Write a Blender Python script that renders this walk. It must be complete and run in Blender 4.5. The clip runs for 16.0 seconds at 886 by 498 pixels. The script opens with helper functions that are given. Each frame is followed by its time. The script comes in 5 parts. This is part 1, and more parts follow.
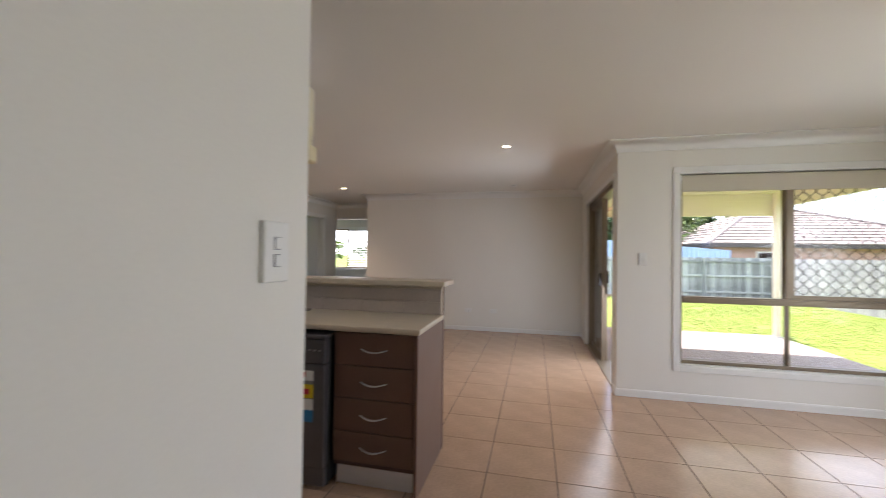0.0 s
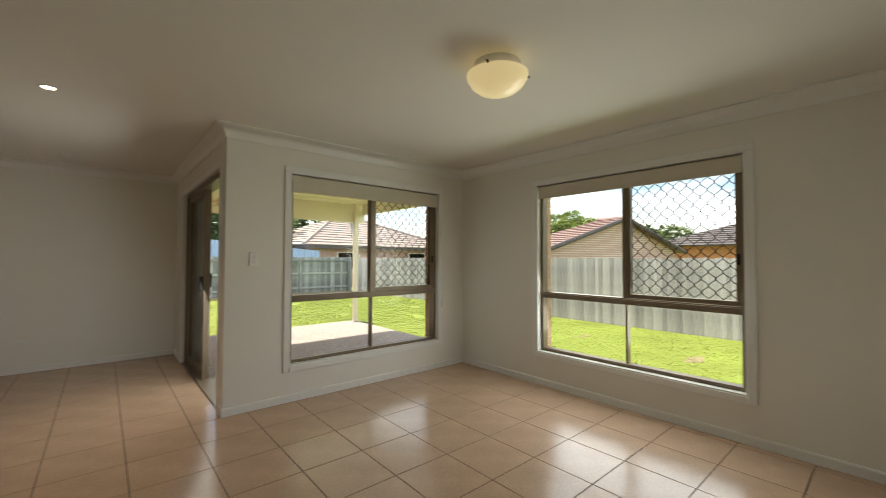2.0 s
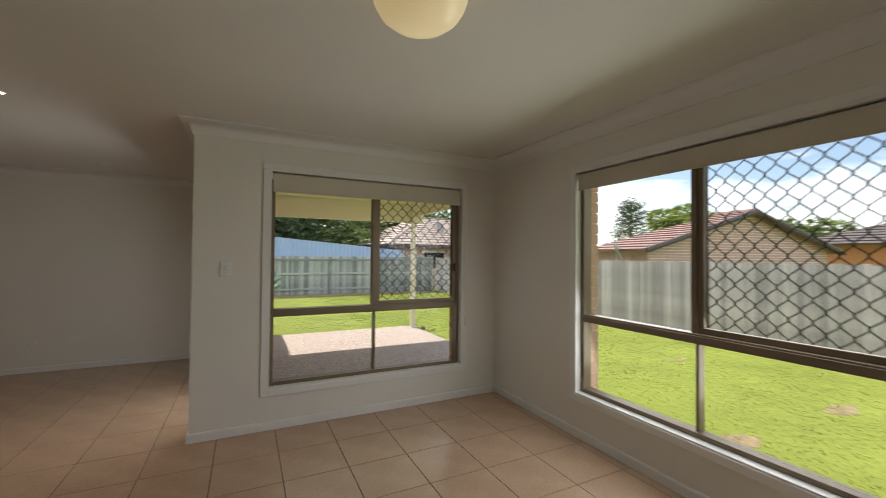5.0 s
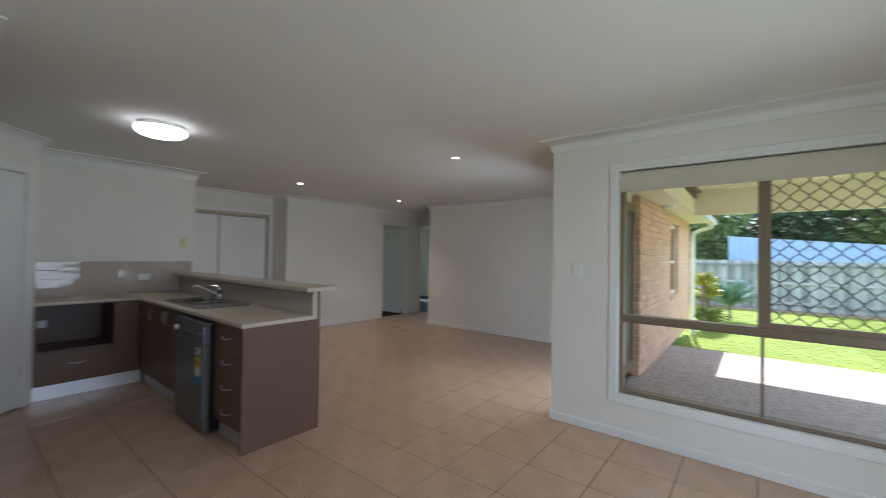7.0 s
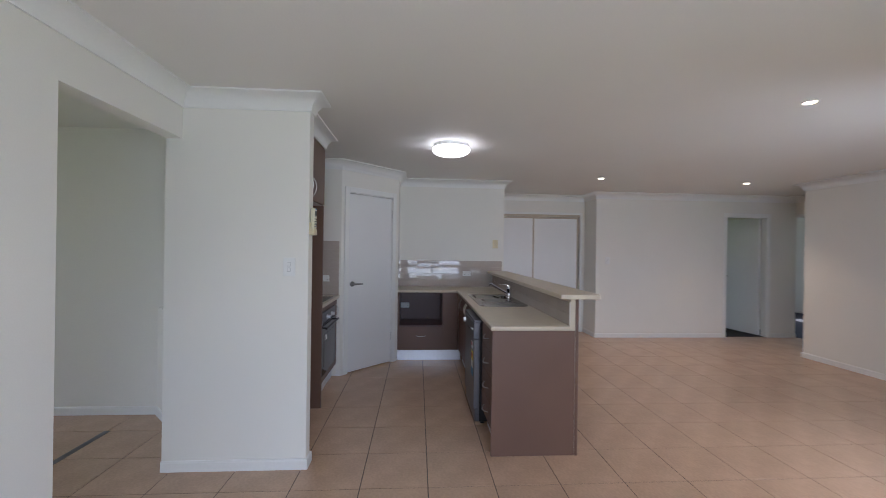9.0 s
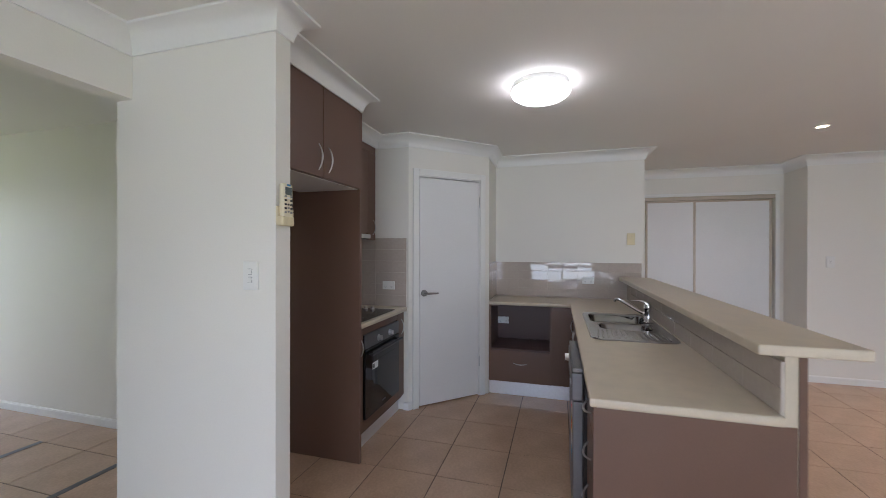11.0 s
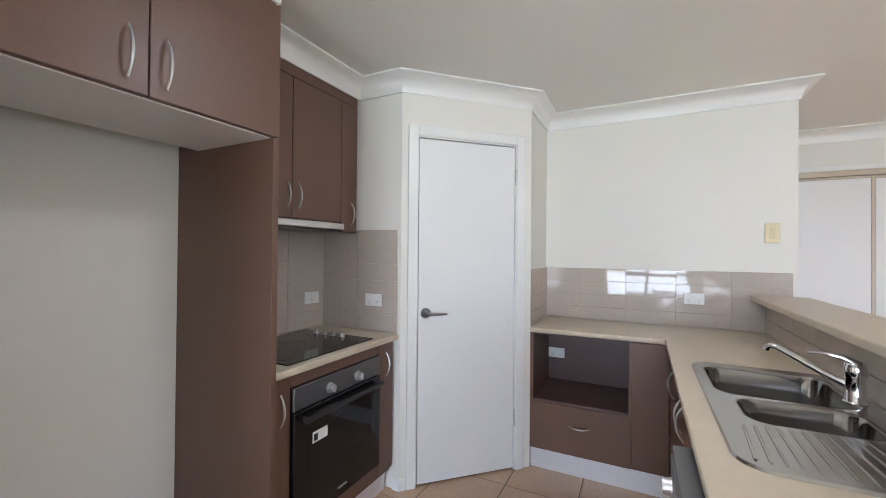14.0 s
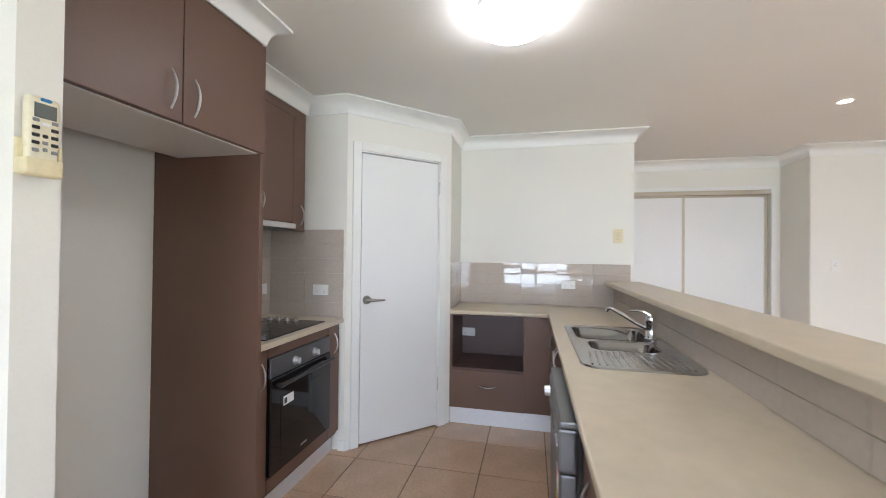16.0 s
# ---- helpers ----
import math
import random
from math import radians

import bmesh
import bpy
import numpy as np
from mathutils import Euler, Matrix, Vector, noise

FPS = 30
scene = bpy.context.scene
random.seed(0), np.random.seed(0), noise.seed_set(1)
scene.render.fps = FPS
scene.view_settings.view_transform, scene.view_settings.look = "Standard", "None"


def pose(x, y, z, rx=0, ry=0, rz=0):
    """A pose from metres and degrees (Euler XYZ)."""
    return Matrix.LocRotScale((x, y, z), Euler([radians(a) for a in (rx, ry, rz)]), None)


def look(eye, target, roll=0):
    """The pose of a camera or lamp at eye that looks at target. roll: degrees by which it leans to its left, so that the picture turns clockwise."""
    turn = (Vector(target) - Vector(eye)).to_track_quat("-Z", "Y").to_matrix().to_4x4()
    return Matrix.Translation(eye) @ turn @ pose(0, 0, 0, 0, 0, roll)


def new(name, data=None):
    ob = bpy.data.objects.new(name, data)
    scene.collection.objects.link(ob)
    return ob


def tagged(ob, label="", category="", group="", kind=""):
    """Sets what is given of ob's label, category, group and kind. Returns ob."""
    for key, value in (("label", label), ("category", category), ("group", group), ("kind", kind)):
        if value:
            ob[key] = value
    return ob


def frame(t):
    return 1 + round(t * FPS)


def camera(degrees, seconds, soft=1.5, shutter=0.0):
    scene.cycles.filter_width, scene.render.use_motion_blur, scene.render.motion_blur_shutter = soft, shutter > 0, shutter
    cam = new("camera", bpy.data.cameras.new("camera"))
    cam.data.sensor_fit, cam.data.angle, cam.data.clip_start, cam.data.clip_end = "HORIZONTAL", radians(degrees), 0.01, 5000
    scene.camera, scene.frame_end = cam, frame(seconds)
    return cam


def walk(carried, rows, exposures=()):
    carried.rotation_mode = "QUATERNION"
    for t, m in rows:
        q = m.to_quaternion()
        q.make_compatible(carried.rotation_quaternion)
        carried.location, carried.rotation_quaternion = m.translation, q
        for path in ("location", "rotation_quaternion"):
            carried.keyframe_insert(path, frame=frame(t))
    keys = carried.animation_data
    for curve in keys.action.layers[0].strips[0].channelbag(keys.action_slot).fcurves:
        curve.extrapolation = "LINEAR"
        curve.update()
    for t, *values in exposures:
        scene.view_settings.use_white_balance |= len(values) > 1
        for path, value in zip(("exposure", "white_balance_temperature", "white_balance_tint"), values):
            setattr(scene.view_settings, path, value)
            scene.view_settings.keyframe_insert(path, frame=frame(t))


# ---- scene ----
cam = camera(96.6, 16.0, soft=0.85, shutter=0.4)
PATH = [
    (0, (1.576, 1.299, 1.295), (1.124, 3.247, 1.327), 0.8),
    (0.5, (1.545, 1.495, 1.31), (1.581, 3.494, 1.345), 0.7),
    (1, (1.516, 1.647, 1.337), (2.091, 3.563, 1.366), 0.6),
    (1.5, (1.543, 1.689, 1.314), (2.531, 3.427, 1.354), 0.6),
    (2, (1.578, 1.692, 1.293), (2.884, 3.206, 1.344), 0.2),
    (2.5, (1.645, 1.694, 1.294), (3.111, 3.052, 1.349), 0.1),
    (3, (1.822, 1.708, 1.319), (3.346, 3.002, 1.371), -0.0),
    (3.2, (1.899, 1.744, 1.321), (3.424, 3.037, 1.375), -0.0),
    (5.3, (2.927, 1.913, 1.411), (3.525, 3.821, 1.434), 0.6),
    (5.5, (3.09, 1.95, 1.417), (3.457, 3.916, 1.435), 0.6),
    (6, (3.354, 1.955, 1.371), (3.145, 3.944, 1.405), 0.8),
    (6.5, (3.515, 2.011, 1.4), (2.786, 3.873, 1.423), 0.6),
    (7, (3.726, 2.034, 1.398), (2.484, 3.601, 1.426), 0.9),
    (7.5, (3.876, 2.142, 1.397), (2.264, 3.324, 1.422), 1.0),
    (8, (3.87, 2.355, 1.418), (2.027, 3.132, 1.435), 0.9),
    (8.5, (3.855, 2.597, 1.435), (1.901, 3.027, 1.443), 0.8),
    (9, (3.669, 2.792, 1.424), (1.673, 2.919, 1.425), 0.8),
    (9.5, (3.392, 2.94, 1.419), (1.394, 2.843, 1.419), 0.7),
    (9.7, (3.272, 2.994, 1.424), (1.28, 2.818, 1.421), 0.7),
    (11.8, (1.926, 3.223, 1.401), (0.066, 2.488, 1.407), 0.3),
    (12, (1.811, 3.218, 1.399), (-0.033, 2.444, 1.407), 0.5),
    (12.5, (1.57, 3.208, 1.41), (-0.242, 2.36, 1.417), 0.5),
    (13, (1.334, 3.244, 1.412), (-0.45, 2.339, 1.421), 0.5),
    (13.5, (1.193, 3.227, 1.409), (-0.58, 2.302, 1.423), 0.5),
    (14, (1.143, 3.183, 1.372), (-0.644, 2.283, 1.388), 0.5),
    (14.5, (1.199, 3.146, 1.339), (-0.631, 2.338, 1.349), 0.6),
    (15, (1.334, 3.136, 1.319), (-0.536, 2.427, 1.341), 0.5),
    (15.5, (1.493, 3.131, 1.314), (-0.419, 2.543, 1.337), 0.6),
    (16, (1.699, 3.175, 1.343), (-0.252, 2.736, 1.366), 0.6),
]
EXPOSE = [(0.0, 1.62, 6350, 20), (0.5, 1.18, 6650, 18), (1.5, 0.90, 7250, 13), (2.0, 0.82, 7300, 10), (3.2, 0.70, 7050, 8), (5.5, 0.40, 7100, 16), (6.2, 0.70, 6400, 12), (7.0, 1.25, 5700, 12),
          (8.0, 1.50, 5650, 18), (9.0, 1.75, 5600, 19), (9.7, 1.88, 5600, 19), (12.0, 2.10, 5950, 17), (13.0, 2.43, 5900, 16), (14.0, 2.91, 5800, 15), (14.5, 3.14, 5800, 14), (15.0, 3.21, 5800, 14), (16.0, 2.94, 5900, 14)]
walk(cam, [(t, look(eye, target, roll)) for t, eye, target, roll in PATH], EXPOSE)

# ---- world and large lights ----
world = bpy.data.worlds.new("sky")
scene.world = world
world.use_nodes = True
wn = world.node_tree.nodes
sky = wn.new("ShaderNodeTexSky")
sky.sky_type, sky.sun_disc = "NISHITA", False
sky.sun_elevation, sky.sun_rotation = radians(52), radians(-9)
sky.air_density, sky.dust_density, sky.ozone_density = 1.0, 0.6, 2.0
SKY = 0.15
# broken white cloud over the blue
wtc = wn.new("ShaderNodeTexCoord")
wmap = wn.new("ShaderNodeMapping")
wmap.inputs["Scale"].default_value = (1.6, 1.6, 5.0)
wnoise = wn.new("ShaderNodeTexNoise")
wnoise.inputs["Scale"].default_value, wnoise.inputs["Detail"].default_value = 1.7, 8
wramp = wn.new("ShaderNodeValToRGB")
wramp.color_ramp.elements[0].position, wramp.color_ramp.elements[1].position = 0.43, 0.66
wmix = wn.new("ShaderNodeMixRGB")
wmix.inputs["Color2"].default_value = (12.0, 12.2, 12.6, 1)
wl = world.node_tree.links
wl.new(wtc.outputs["Generated"], wmap.inputs["Vector"])
wl.new(wmap.outputs["Vector"], wnoise.inputs["Vector"])
wl.new(wnoise.outputs["Fac"], wramp.inputs["Fac"])
wl.new(wramp.outputs["Color"], wmix.inputs["Fac"])
wl.new(sky.outputs["Color"], wmix.inputs["Color1"])
wl.new(wmix.outputs["Color"], wn["Background"].inputs["Color"])
wn["Background"].inputs["Strength"].default_value = SKY

sun = new("sun", bpy.data.lights.new("sun", "SUN"))
sun.data.energy, sun.data.angle, sun.data.color = 5.0, radians(0.5), (1.0, 0.95, 0.86)
sun.matrix_world = look((0, 0, 30), (0.10 * 30, -0.585 * 30, 30 - 0.79 * 30))


def opening_lamp(x, y, z, w, h, rz, watts):
    """An area lamp in an opening, in place of the sky's light."""
    ob = new("opening_lamp", bpy.data.lights.new("opening_lamp", "AREA"))
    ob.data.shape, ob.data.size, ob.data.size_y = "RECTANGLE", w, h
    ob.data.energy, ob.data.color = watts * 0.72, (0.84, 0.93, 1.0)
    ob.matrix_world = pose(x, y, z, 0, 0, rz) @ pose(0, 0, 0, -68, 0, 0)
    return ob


opening_lamp(3.75, 5.345, 1.15, 1.6, 1.4, 0, 2.5)
opening_lamp(5.06, 2.88, 1.15, 0.76, 1.4, -90, 9.8)
opening_lamp(5.06, 3.70, 1.15, 0.76, 1.4, -90, 9.8)
opening_lamp(2.365, 6.10, 1.05, 0.9, 1.9, -90, 9.5)
opening_lamp(-3.8, 11.93, 1.5, 1.5, 1.0, 0, 9)
# Lamp added in an unseen entry doorway to brighten the dim hall.
opening_lamp(1.05, -2.97, 1.05, 0.85, 1.9, 180, 3)
# ---- materials ----
def mat(name, col, rough=0.5, metal=0.0, var=0.06, scale=6.0, fine=90.0, bump=0.05, spec=0.5, coat=0.0, vary_objects=0.0, stretch=(1, 1, 1), emit=None, dark=None):
    """A surface with cloudy and fine variation of its colour, fine relief and uneven gloss."""
    m = bpy.data.materials.new(name)
    m.use_nodes = True
    n, l = m.node_tree.nodes, m.node_tree.links
    b = n["Principled BSDF"]
    b.inputs["Roughness"].default_value, b.inputs["Metallic"].default_value = rough, metal
    b.inputs["Specular IOR Level"].default_value, b.inputs["Coat Weight"].default_value = spec, coat
    tc, mp = n.new("ShaderNodeTexCoord"), n.new("ShaderNodeMapping")
    mp.inputs["Scale"].default_value = stretch
    l.new(tc.outputs["Object"], mp.inputs["Vector"])
    big, small = n.new("ShaderNodeTexNoise"), n.new("ShaderNodeTexNoise")
    big.inputs["Scale"].default_value, big.inputs["Detail"].default_value = scale, 5
    small.inputs["Scale"].default_value, small.inputs["Detail"].default_value = fine, 3
    add, mul = n.new("ShaderNodeMath"), n.new("ShaderNodeMath")
    mul.operation, mul.inputs[1].default_value = "MULTIPLY", 0.5
    for t in (big, small):
        l.new(mp.outputs["Vector"], t.inputs["Vector"])
    l.new(big.outputs["Fac"], add.inputs[0])
    l.new(small.outputs["Fac"], add.inputs[1])
    l.new(add.outputs[0], mul.inputs[0])
    fac = mul.outputs[0]
    if vary_objects:
        oi, ad2 = n.new("ShaderNodeObjectInfo"), n.new("ShaderNodeMath")
        ad2.operation = "MULTIPLY_ADD"
        ad2.inputs[1].default_value = vary_objects
        l.new(oi.outputs["Random"], ad2.inputs[0])
        l.new(fac, ad2.inputs[2])
        sb = n.new("ShaderNodeMath")
        sb.operation, sb.inputs[1].default_value = "SUBTRACT", vary_objects / 2
        l.new(ad2.outputs[0], sb.inputs[0])
        fac = sb.outputs[0]
    ramp = n.new("ShaderNodeValToRGB")
    lo = dark if dark else [c * (1 - 2.2 * var) for c in col]
    hi = [min(1, c * (1 + 2.2 * var)) for c in col]
    ramp.color_ramp.elements[0].position, ramp.color_ramp.elements[1].position = 0.3, 0.7
    ramp.color_ramp.elements[0].color, ramp.color_ramp.elements[1].color = (*lo, 1), (*hi, 1)
    l.new(fac, ramp.inputs["Fac"])
    l.new(ramp.outputs["Color"], b.inputs["Base Color"])
    rr = n.new("ShaderNodeMapRange")
    rr.inputs["To Min"].default_value, rr.inputs["To Max"].default_value = max(0.02, rough * 0.82), min(1, rough * 1.2)
    l.new(big.outputs["Fac"], rr.inputs["Value"])
    l.new(rr.outputs["Result"], b.inputs["Roughness"])
    if bump:
        bp = n.new("ShaderNodeBump")
        bp.inputs["Strength"].default_value, bp.inputs["Distance"].default_value = bump, 0.004
        l.new(fac, bp.inputs["Height"])
        l.new(bp.outputs["Normal"], b.inputs["Normal"])
    if emit:
        b.inputs["Emission Color"].default_value, b.inputs["Emission Strength"].default_value = (*emit[0], 1), emit[1]
    return m


def glass_mat(name, tint=(0.97, 0.985, 0.98), rough=0.01):
    """Window glass: clear, with the gloss of its face."""
    m = bpy.data.materials.new(name)
    m.use_nodes = True
    n, l = m.node_tree.nodes, m.node_tree.links
    n.remove(n["Principled BSDF"])
    tr, gl, mx = n.new("ShaderNodeBsdfTransparent"), n.new("ShaderNodeBsdfGlossy"), n.new("ShaderNodeMixShader")
    tr.inputs["Color"].default_value, gl.inputs["Roughness"].default_value = (*tint, 1), rough
    lw_, pw_, ad_ = n.new("ShaderNodeLayerWeight"), n.new("ShaderNodeMath"), n.new("ShaderNodeMath")
    lw_.inputs["Blend"].default_value = 0.5
    pw_.operation, pw_.inputs[1].default_value = "POWER", 5
    ad_.operation, ad_.inputs[1].default_value, ad_.inputs[2].default_value = "MULTIPLY_ADD", 0.5, 0.012
    l.new(lw_.outputs["Facing"], pw_.inputs[0])
    l.new(pw_.outputs[0], ad_.inputs[0])
    l.new(ad_.outputs[0], mx.inputs[0])
    l.new(tr.outputs[0], mx.inputs[1])
    l.new(gl.outputs[0], mx.inputs[2])
    l.new(mx.outputs[0], n["Material Output"].inputs["Surface"])
    return m


def mesh_screen_mat():
    """Fine grey insect mesh: half of it open."""
    m = bpy.data.materials.new("insect_mesh")
    m.use_nodes = True
    n, l = m.node_tree.nodes, m.node_tree.links
    tr, mx = n.new("ShaderNodeBsdfTransparent"), n.new("ShaderNodeMixShader")
    n["Principled BSDF"].inputs["Base Color"].default_value, n["Principled BSDF"].inputs["Roughness"].default_value = (0.60, 0.57, 0.52, 1), 0.7
    mx.inputs[0].default_value = 0.72
    l.new(tr.outputs[0], mx.inputs[1])
    l.new(n["Principled BSDF"].outputs[0], mx.inputs[2])
    l.new(mx.outputs[0], n["Material Output"].inputs["Surface"])
    return m


FLYMESH = mesh_screen_mat()
PAINT = mat("wall_paint", (0.80, 0.78, 0.72), 0.55, var=0.012, scale=1.5, fine=140, bump=0.03, spec=0.3)
CEIL = mat("ceiling_paint", (0.80, 0.785, 0.74), 0.8, var=0.012, scale=1.2, fine=120, bump=0.03, spec=0.2)
TRIM = mat("gloss_white_trim", (0.82, 0.82, 0.79), 0.3, var=0.01, scale=3, fine=60, bump=0.015)
DOORW = mat("white_door_paint", (0.80, 0.80, 0.79), 0.33, var=0.012, scale=2, fine=70, bump=0.015)
SKIRTP = mat("satin_white_skirting", (0.80, 0.79, 0.76), 0.45, var=0.015, scale=3, fine=60, bump=0.0)
TILE = mat("beige_floor_tile", (0.50, 0.34, 0.232), 0.2, var=0.07, scale=5, fine=60, bump=0.02, vary_objects=0.06)
GROUT = mat("dark_grout", (0.075, 0.055, 0.042), 0.85, var=0.15, scale=9, fine=150)
STRIP = mat("dark_tile_strip", (0.06, 0.05, 0.045), 0.3, var=0.1)
CARPET = mat("charcoal_carpet", (0.045, 0.045, 0.05), 1.0, var=0.25, scale=30, fine=400, bump=0.5, spec=0.1)
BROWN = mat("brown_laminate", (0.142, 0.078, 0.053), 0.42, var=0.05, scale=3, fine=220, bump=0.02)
# A darker brown for cabinet bodies and the niche's shelf, back and top.
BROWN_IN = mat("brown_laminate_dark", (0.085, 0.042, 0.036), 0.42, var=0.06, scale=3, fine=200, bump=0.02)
# White board greyed down, so the underside's shade is in its colour.
WHITEBOARD = mat("white_board_shaded", (0.66, 0.63, 0.61), 0.4, var=0.02)
BENCH = mat("cream_bench_laminate", (0.564, 0.487, 0.373), 0.34, var=0.05, scale=14, fine=420, bump=0.015)
SPLASH = mat("grey_beige_wall_tile", (0.49, 0.425, 0.37), 0.03, var=0.03, scale=4, fine=50, bump=0.006, vary_objects=0.06)
SGROUT = mat("splash_grout", (0.57, 0.52, 0.46), 0.7, var=0.05)
# Smoother than the deck, with the bowls' dark reflections put into its colour.
BOWLSTEEL = mat("polished_shaded_bowl_steel", (0.27, 0.265, 0.26), 0.11, metal=1.0, var=0.03, scale=5, fine=300, bump=0.0)
STEEL = mat("stainless_steel", (0.42, 0.415, 0.41), 0.2, metal=1.0, var=0.02, scale=5, fine=300, bump=0.0)
CHROME = mat("chrome", (0.66, 0.66, 0.68), 0.08, metal=1.0, var=0.01, bump=0)
ALU = mat("bronze_aluminium", (0.21, 0.162, 0.11), 0.42, metal=0.35, var=0.04, scale=8, bump=0.01)
# Paler than the silver aluminium: reflected window light is put into its colour.
KICK = mat("pale_window_lit_kickboard", (0.78, 0.79, 0.82), 0.4, metal=0.55, var=0.03, scale=5, fine=250, bump=0.0, stretch=(1, 8, 8))
ALUF = mat("silver_aluminium", (0.62, 0.62, 0.62), 0.35, metal=0.9, var=0.05, scale=8)
BLACK = mat("black_plastic", (0.012, 0.012, 0.013), 0.35, var=0.1, bump=0.01)
BGLASS = mat("black_glass", (0.006, 0.006, 0.007), 0.05, var=0.05, bump=0)
BRUSHED = mat("brushed_nickel", (0.34, 0.33, 0.32), 0.3, metal=1.0, var=0.02, bump=0)
DWSTEEL = mat("grey_appliance_steel", (0.19, 0.19, 0.20), 0.40, metal=0.8, var=0.05, scale=4, fine=250, stretch=(1, 8, 8))
PLASTIC = mat("white_plastic", (0.80, 0.80, 0.77), 0.32, var=0.01, bump=0)
CREAMP = mat("aged_cream_plastic", (0.72, 0.63, 0.40), 0.4, var=0.04, bump=0.01)
HANDSET = mat("ivory_plastic", (0.74, 0.68, 0.50), 0.4, var=0.03, bump=0)
LCD = mat("grey_lcd", (0.13, 0.15, 0.14), 0.2, var=0.03, bump=0)
BLIND = mat("beige_blind_fabric", (0.62, 0.57, 0.47), 0.9, var=0.03, scale=4, fine=600, bump=0.1, spec=0.1)
GLASS = glass_mat("window_glass")
GRILLE = mat("black_grille", (0.02, 0.02, 0.02), 0.45, var=0.1)
BRICK = mat("salmon_brick", (0.70, 0.46, 0.33), 0.9, var=0.10, scale=9, fine=120, bump=0.25, vary_objects=0.25, spec=0.2)
MORTAR = mat("pale_mortar", (0.72, 0.66, 0.60), 0.95, var=0.1, scale=20, fine=200, bump=0.4)
LAMPW = mat("lit_white_diffuser", (0.85, 0.85, 0.85), 0.4, var=0.01, bump=0, emit=((1.0, 0.97, 0.93), 3.2))
LAMPD = mat("lit_downlight", (0.85, 0.85, 0.8), 0.4, var=0.01, bump=0, emit=((1.0, 0.78, 0.5), 14.0))
DOMEG = mat("frosted_dome_glass", (0.80, 0.74, 0.55), 0.3, var=0.02, scale=5, bump=0, emit=((1.0, 0.82, 0.42), 0.245))
YELLOW, REDP, BLUEP = mat("yellow_label", (0.8, 0.6, 0.03), 0.5), mat("red_label", (0.6, 0.05, 0.05), 0.5), mat("blue_label", (0.04, 0.25, 0.5), 0.5)
GREYT = mat("grey_print", (0.25, 0.25, 0.25), 0.6)


# ---- builders ----
def thing(name, x=0, y=0, z=0, rz=0, label="", category="", group="", kind=""):
    ob = new(name)
    ob.empty_display_size = 0.1
    ob.matrix_basis = pose(x, y, z, 0, 0, rz)
    return tagged(ob, label, category, group, kind)


def finish(bm, name, material, smooth=False):
    bmesh.ops.recalc_face_normals(bm, faces=bm.faces[:])
    me = bpy.data.meshes.new(name)
    for f in bm.faces:
        f.smooth = smooth
    bm.to_mesh(me)
    bm.free()
    me.materials.append(material)
    if smooth:
        me.set_sharp_from_angle(angle=radians(38))
    return me


def part(name, bm, material, parent=None, label="", smooth=False, kind=""):
    ob = new(name, finish(bm, name, material, smooth))
    ob.parent = parent
    return tagged(ob, label, kind=kind)


def box(bm, x0, x1, y0, y1, z0, z1, bev=0.0, seg=1):
    m = Matrix.Translation(((x0 + x1) / 2, (y0 + y1) / 2, (z0 + z1) / 2)) @ Matrix.Diagonal((abs(x1 - x0), abs(y1 - y0), abs(z1 - z0), 1))
    vs = bmesh.ops.create_cube(bm, size=1, matrix=m)["verts"]
    if bev:
        es = list({e for v in vs for e in v.link_edges})
        bmesh.ops.bevel(bm, geom=es, offset=bev, segments=seg, affect="EDGES", profile=0.6)
    return bm


def cuboid(x0, x1, y0, y1, z0, z1, bev=0.0, seg=1):
    return box(bmesh.new(), x0, x1, y0, y1, z0, z1, bev, seg)


def rod(bm, p0, p1, r0, r1=None, n=16):
    p0, p1 = Vector(p0), Vector(p1)
    d = p1 - p0
    m = Matrix.Translation((p0 + p1) / 2) @ d.to_track_quat("Z", "Y").to_matrix().to_4x4()
    bmesh.ops.create_cone(bm, cap_ends=True, segments=n, radius1=r0, radius2=r0 if r1 is None else r1, depth=d.length, matrix=m)
    return bm


def tube(bm, pts, r, n=10, flat=1.0):
    """A round bar along a line of points; r may be a list."""
    pts = [Vector(p) for p in pts]
    rs = r if isinstance(r, (list, tuple)) else [r] * len(pts)
    rings = []
    side = None
    for i, p in enumerate(pts):
        d = (pts[min(i + 1, len(pts) - 1)] - pts[max(i - 1, 0)]).normalized()
        ref = side if side else (Vector((0, 0, 1)) if abs(d.z) < 0.9 else Vector((1, 0, 0)))
        u = d.cross(ref).normalized()
        v = u.cross(d).normalized()
        side = v
        rings.append([bm.verts.new(p + (u * math.cos(6.28319 * k / n) + v * math.sin(6.28319 * k / n) * flat) * rs[i]) for k in range(n)])
    for a, b in zip(rings, rings[1:]):
        for k in range(n):
            bm.faces.new((a[k], a[(k + 1) % n], b[(k + 1) % n], b[k]))
    bm.faces.new(rings[0])
    bm.faces.new(rings[-1])
    return bm


def lathe(bm, prof, cx=0, cy=0, n=40):
    """Turns a profile of (radius, z) round a vertical axis."""
    rings = []
    for r, z in prof:
        rings.append([bm.verts.new((cx + max(r, 1e-4) * math.cos(6.28319 * k / n), cy + max(r, 1e-4) * math.sin(6.28319 * k / n), z)) for k in range(n)])
    for a, b in zip(rings, rings[1:]):
        for k in range(n):
            bm.faces.new((a[k], a[(k + 1) % n], b[(k + 1) % n], b[k]))
    return bm


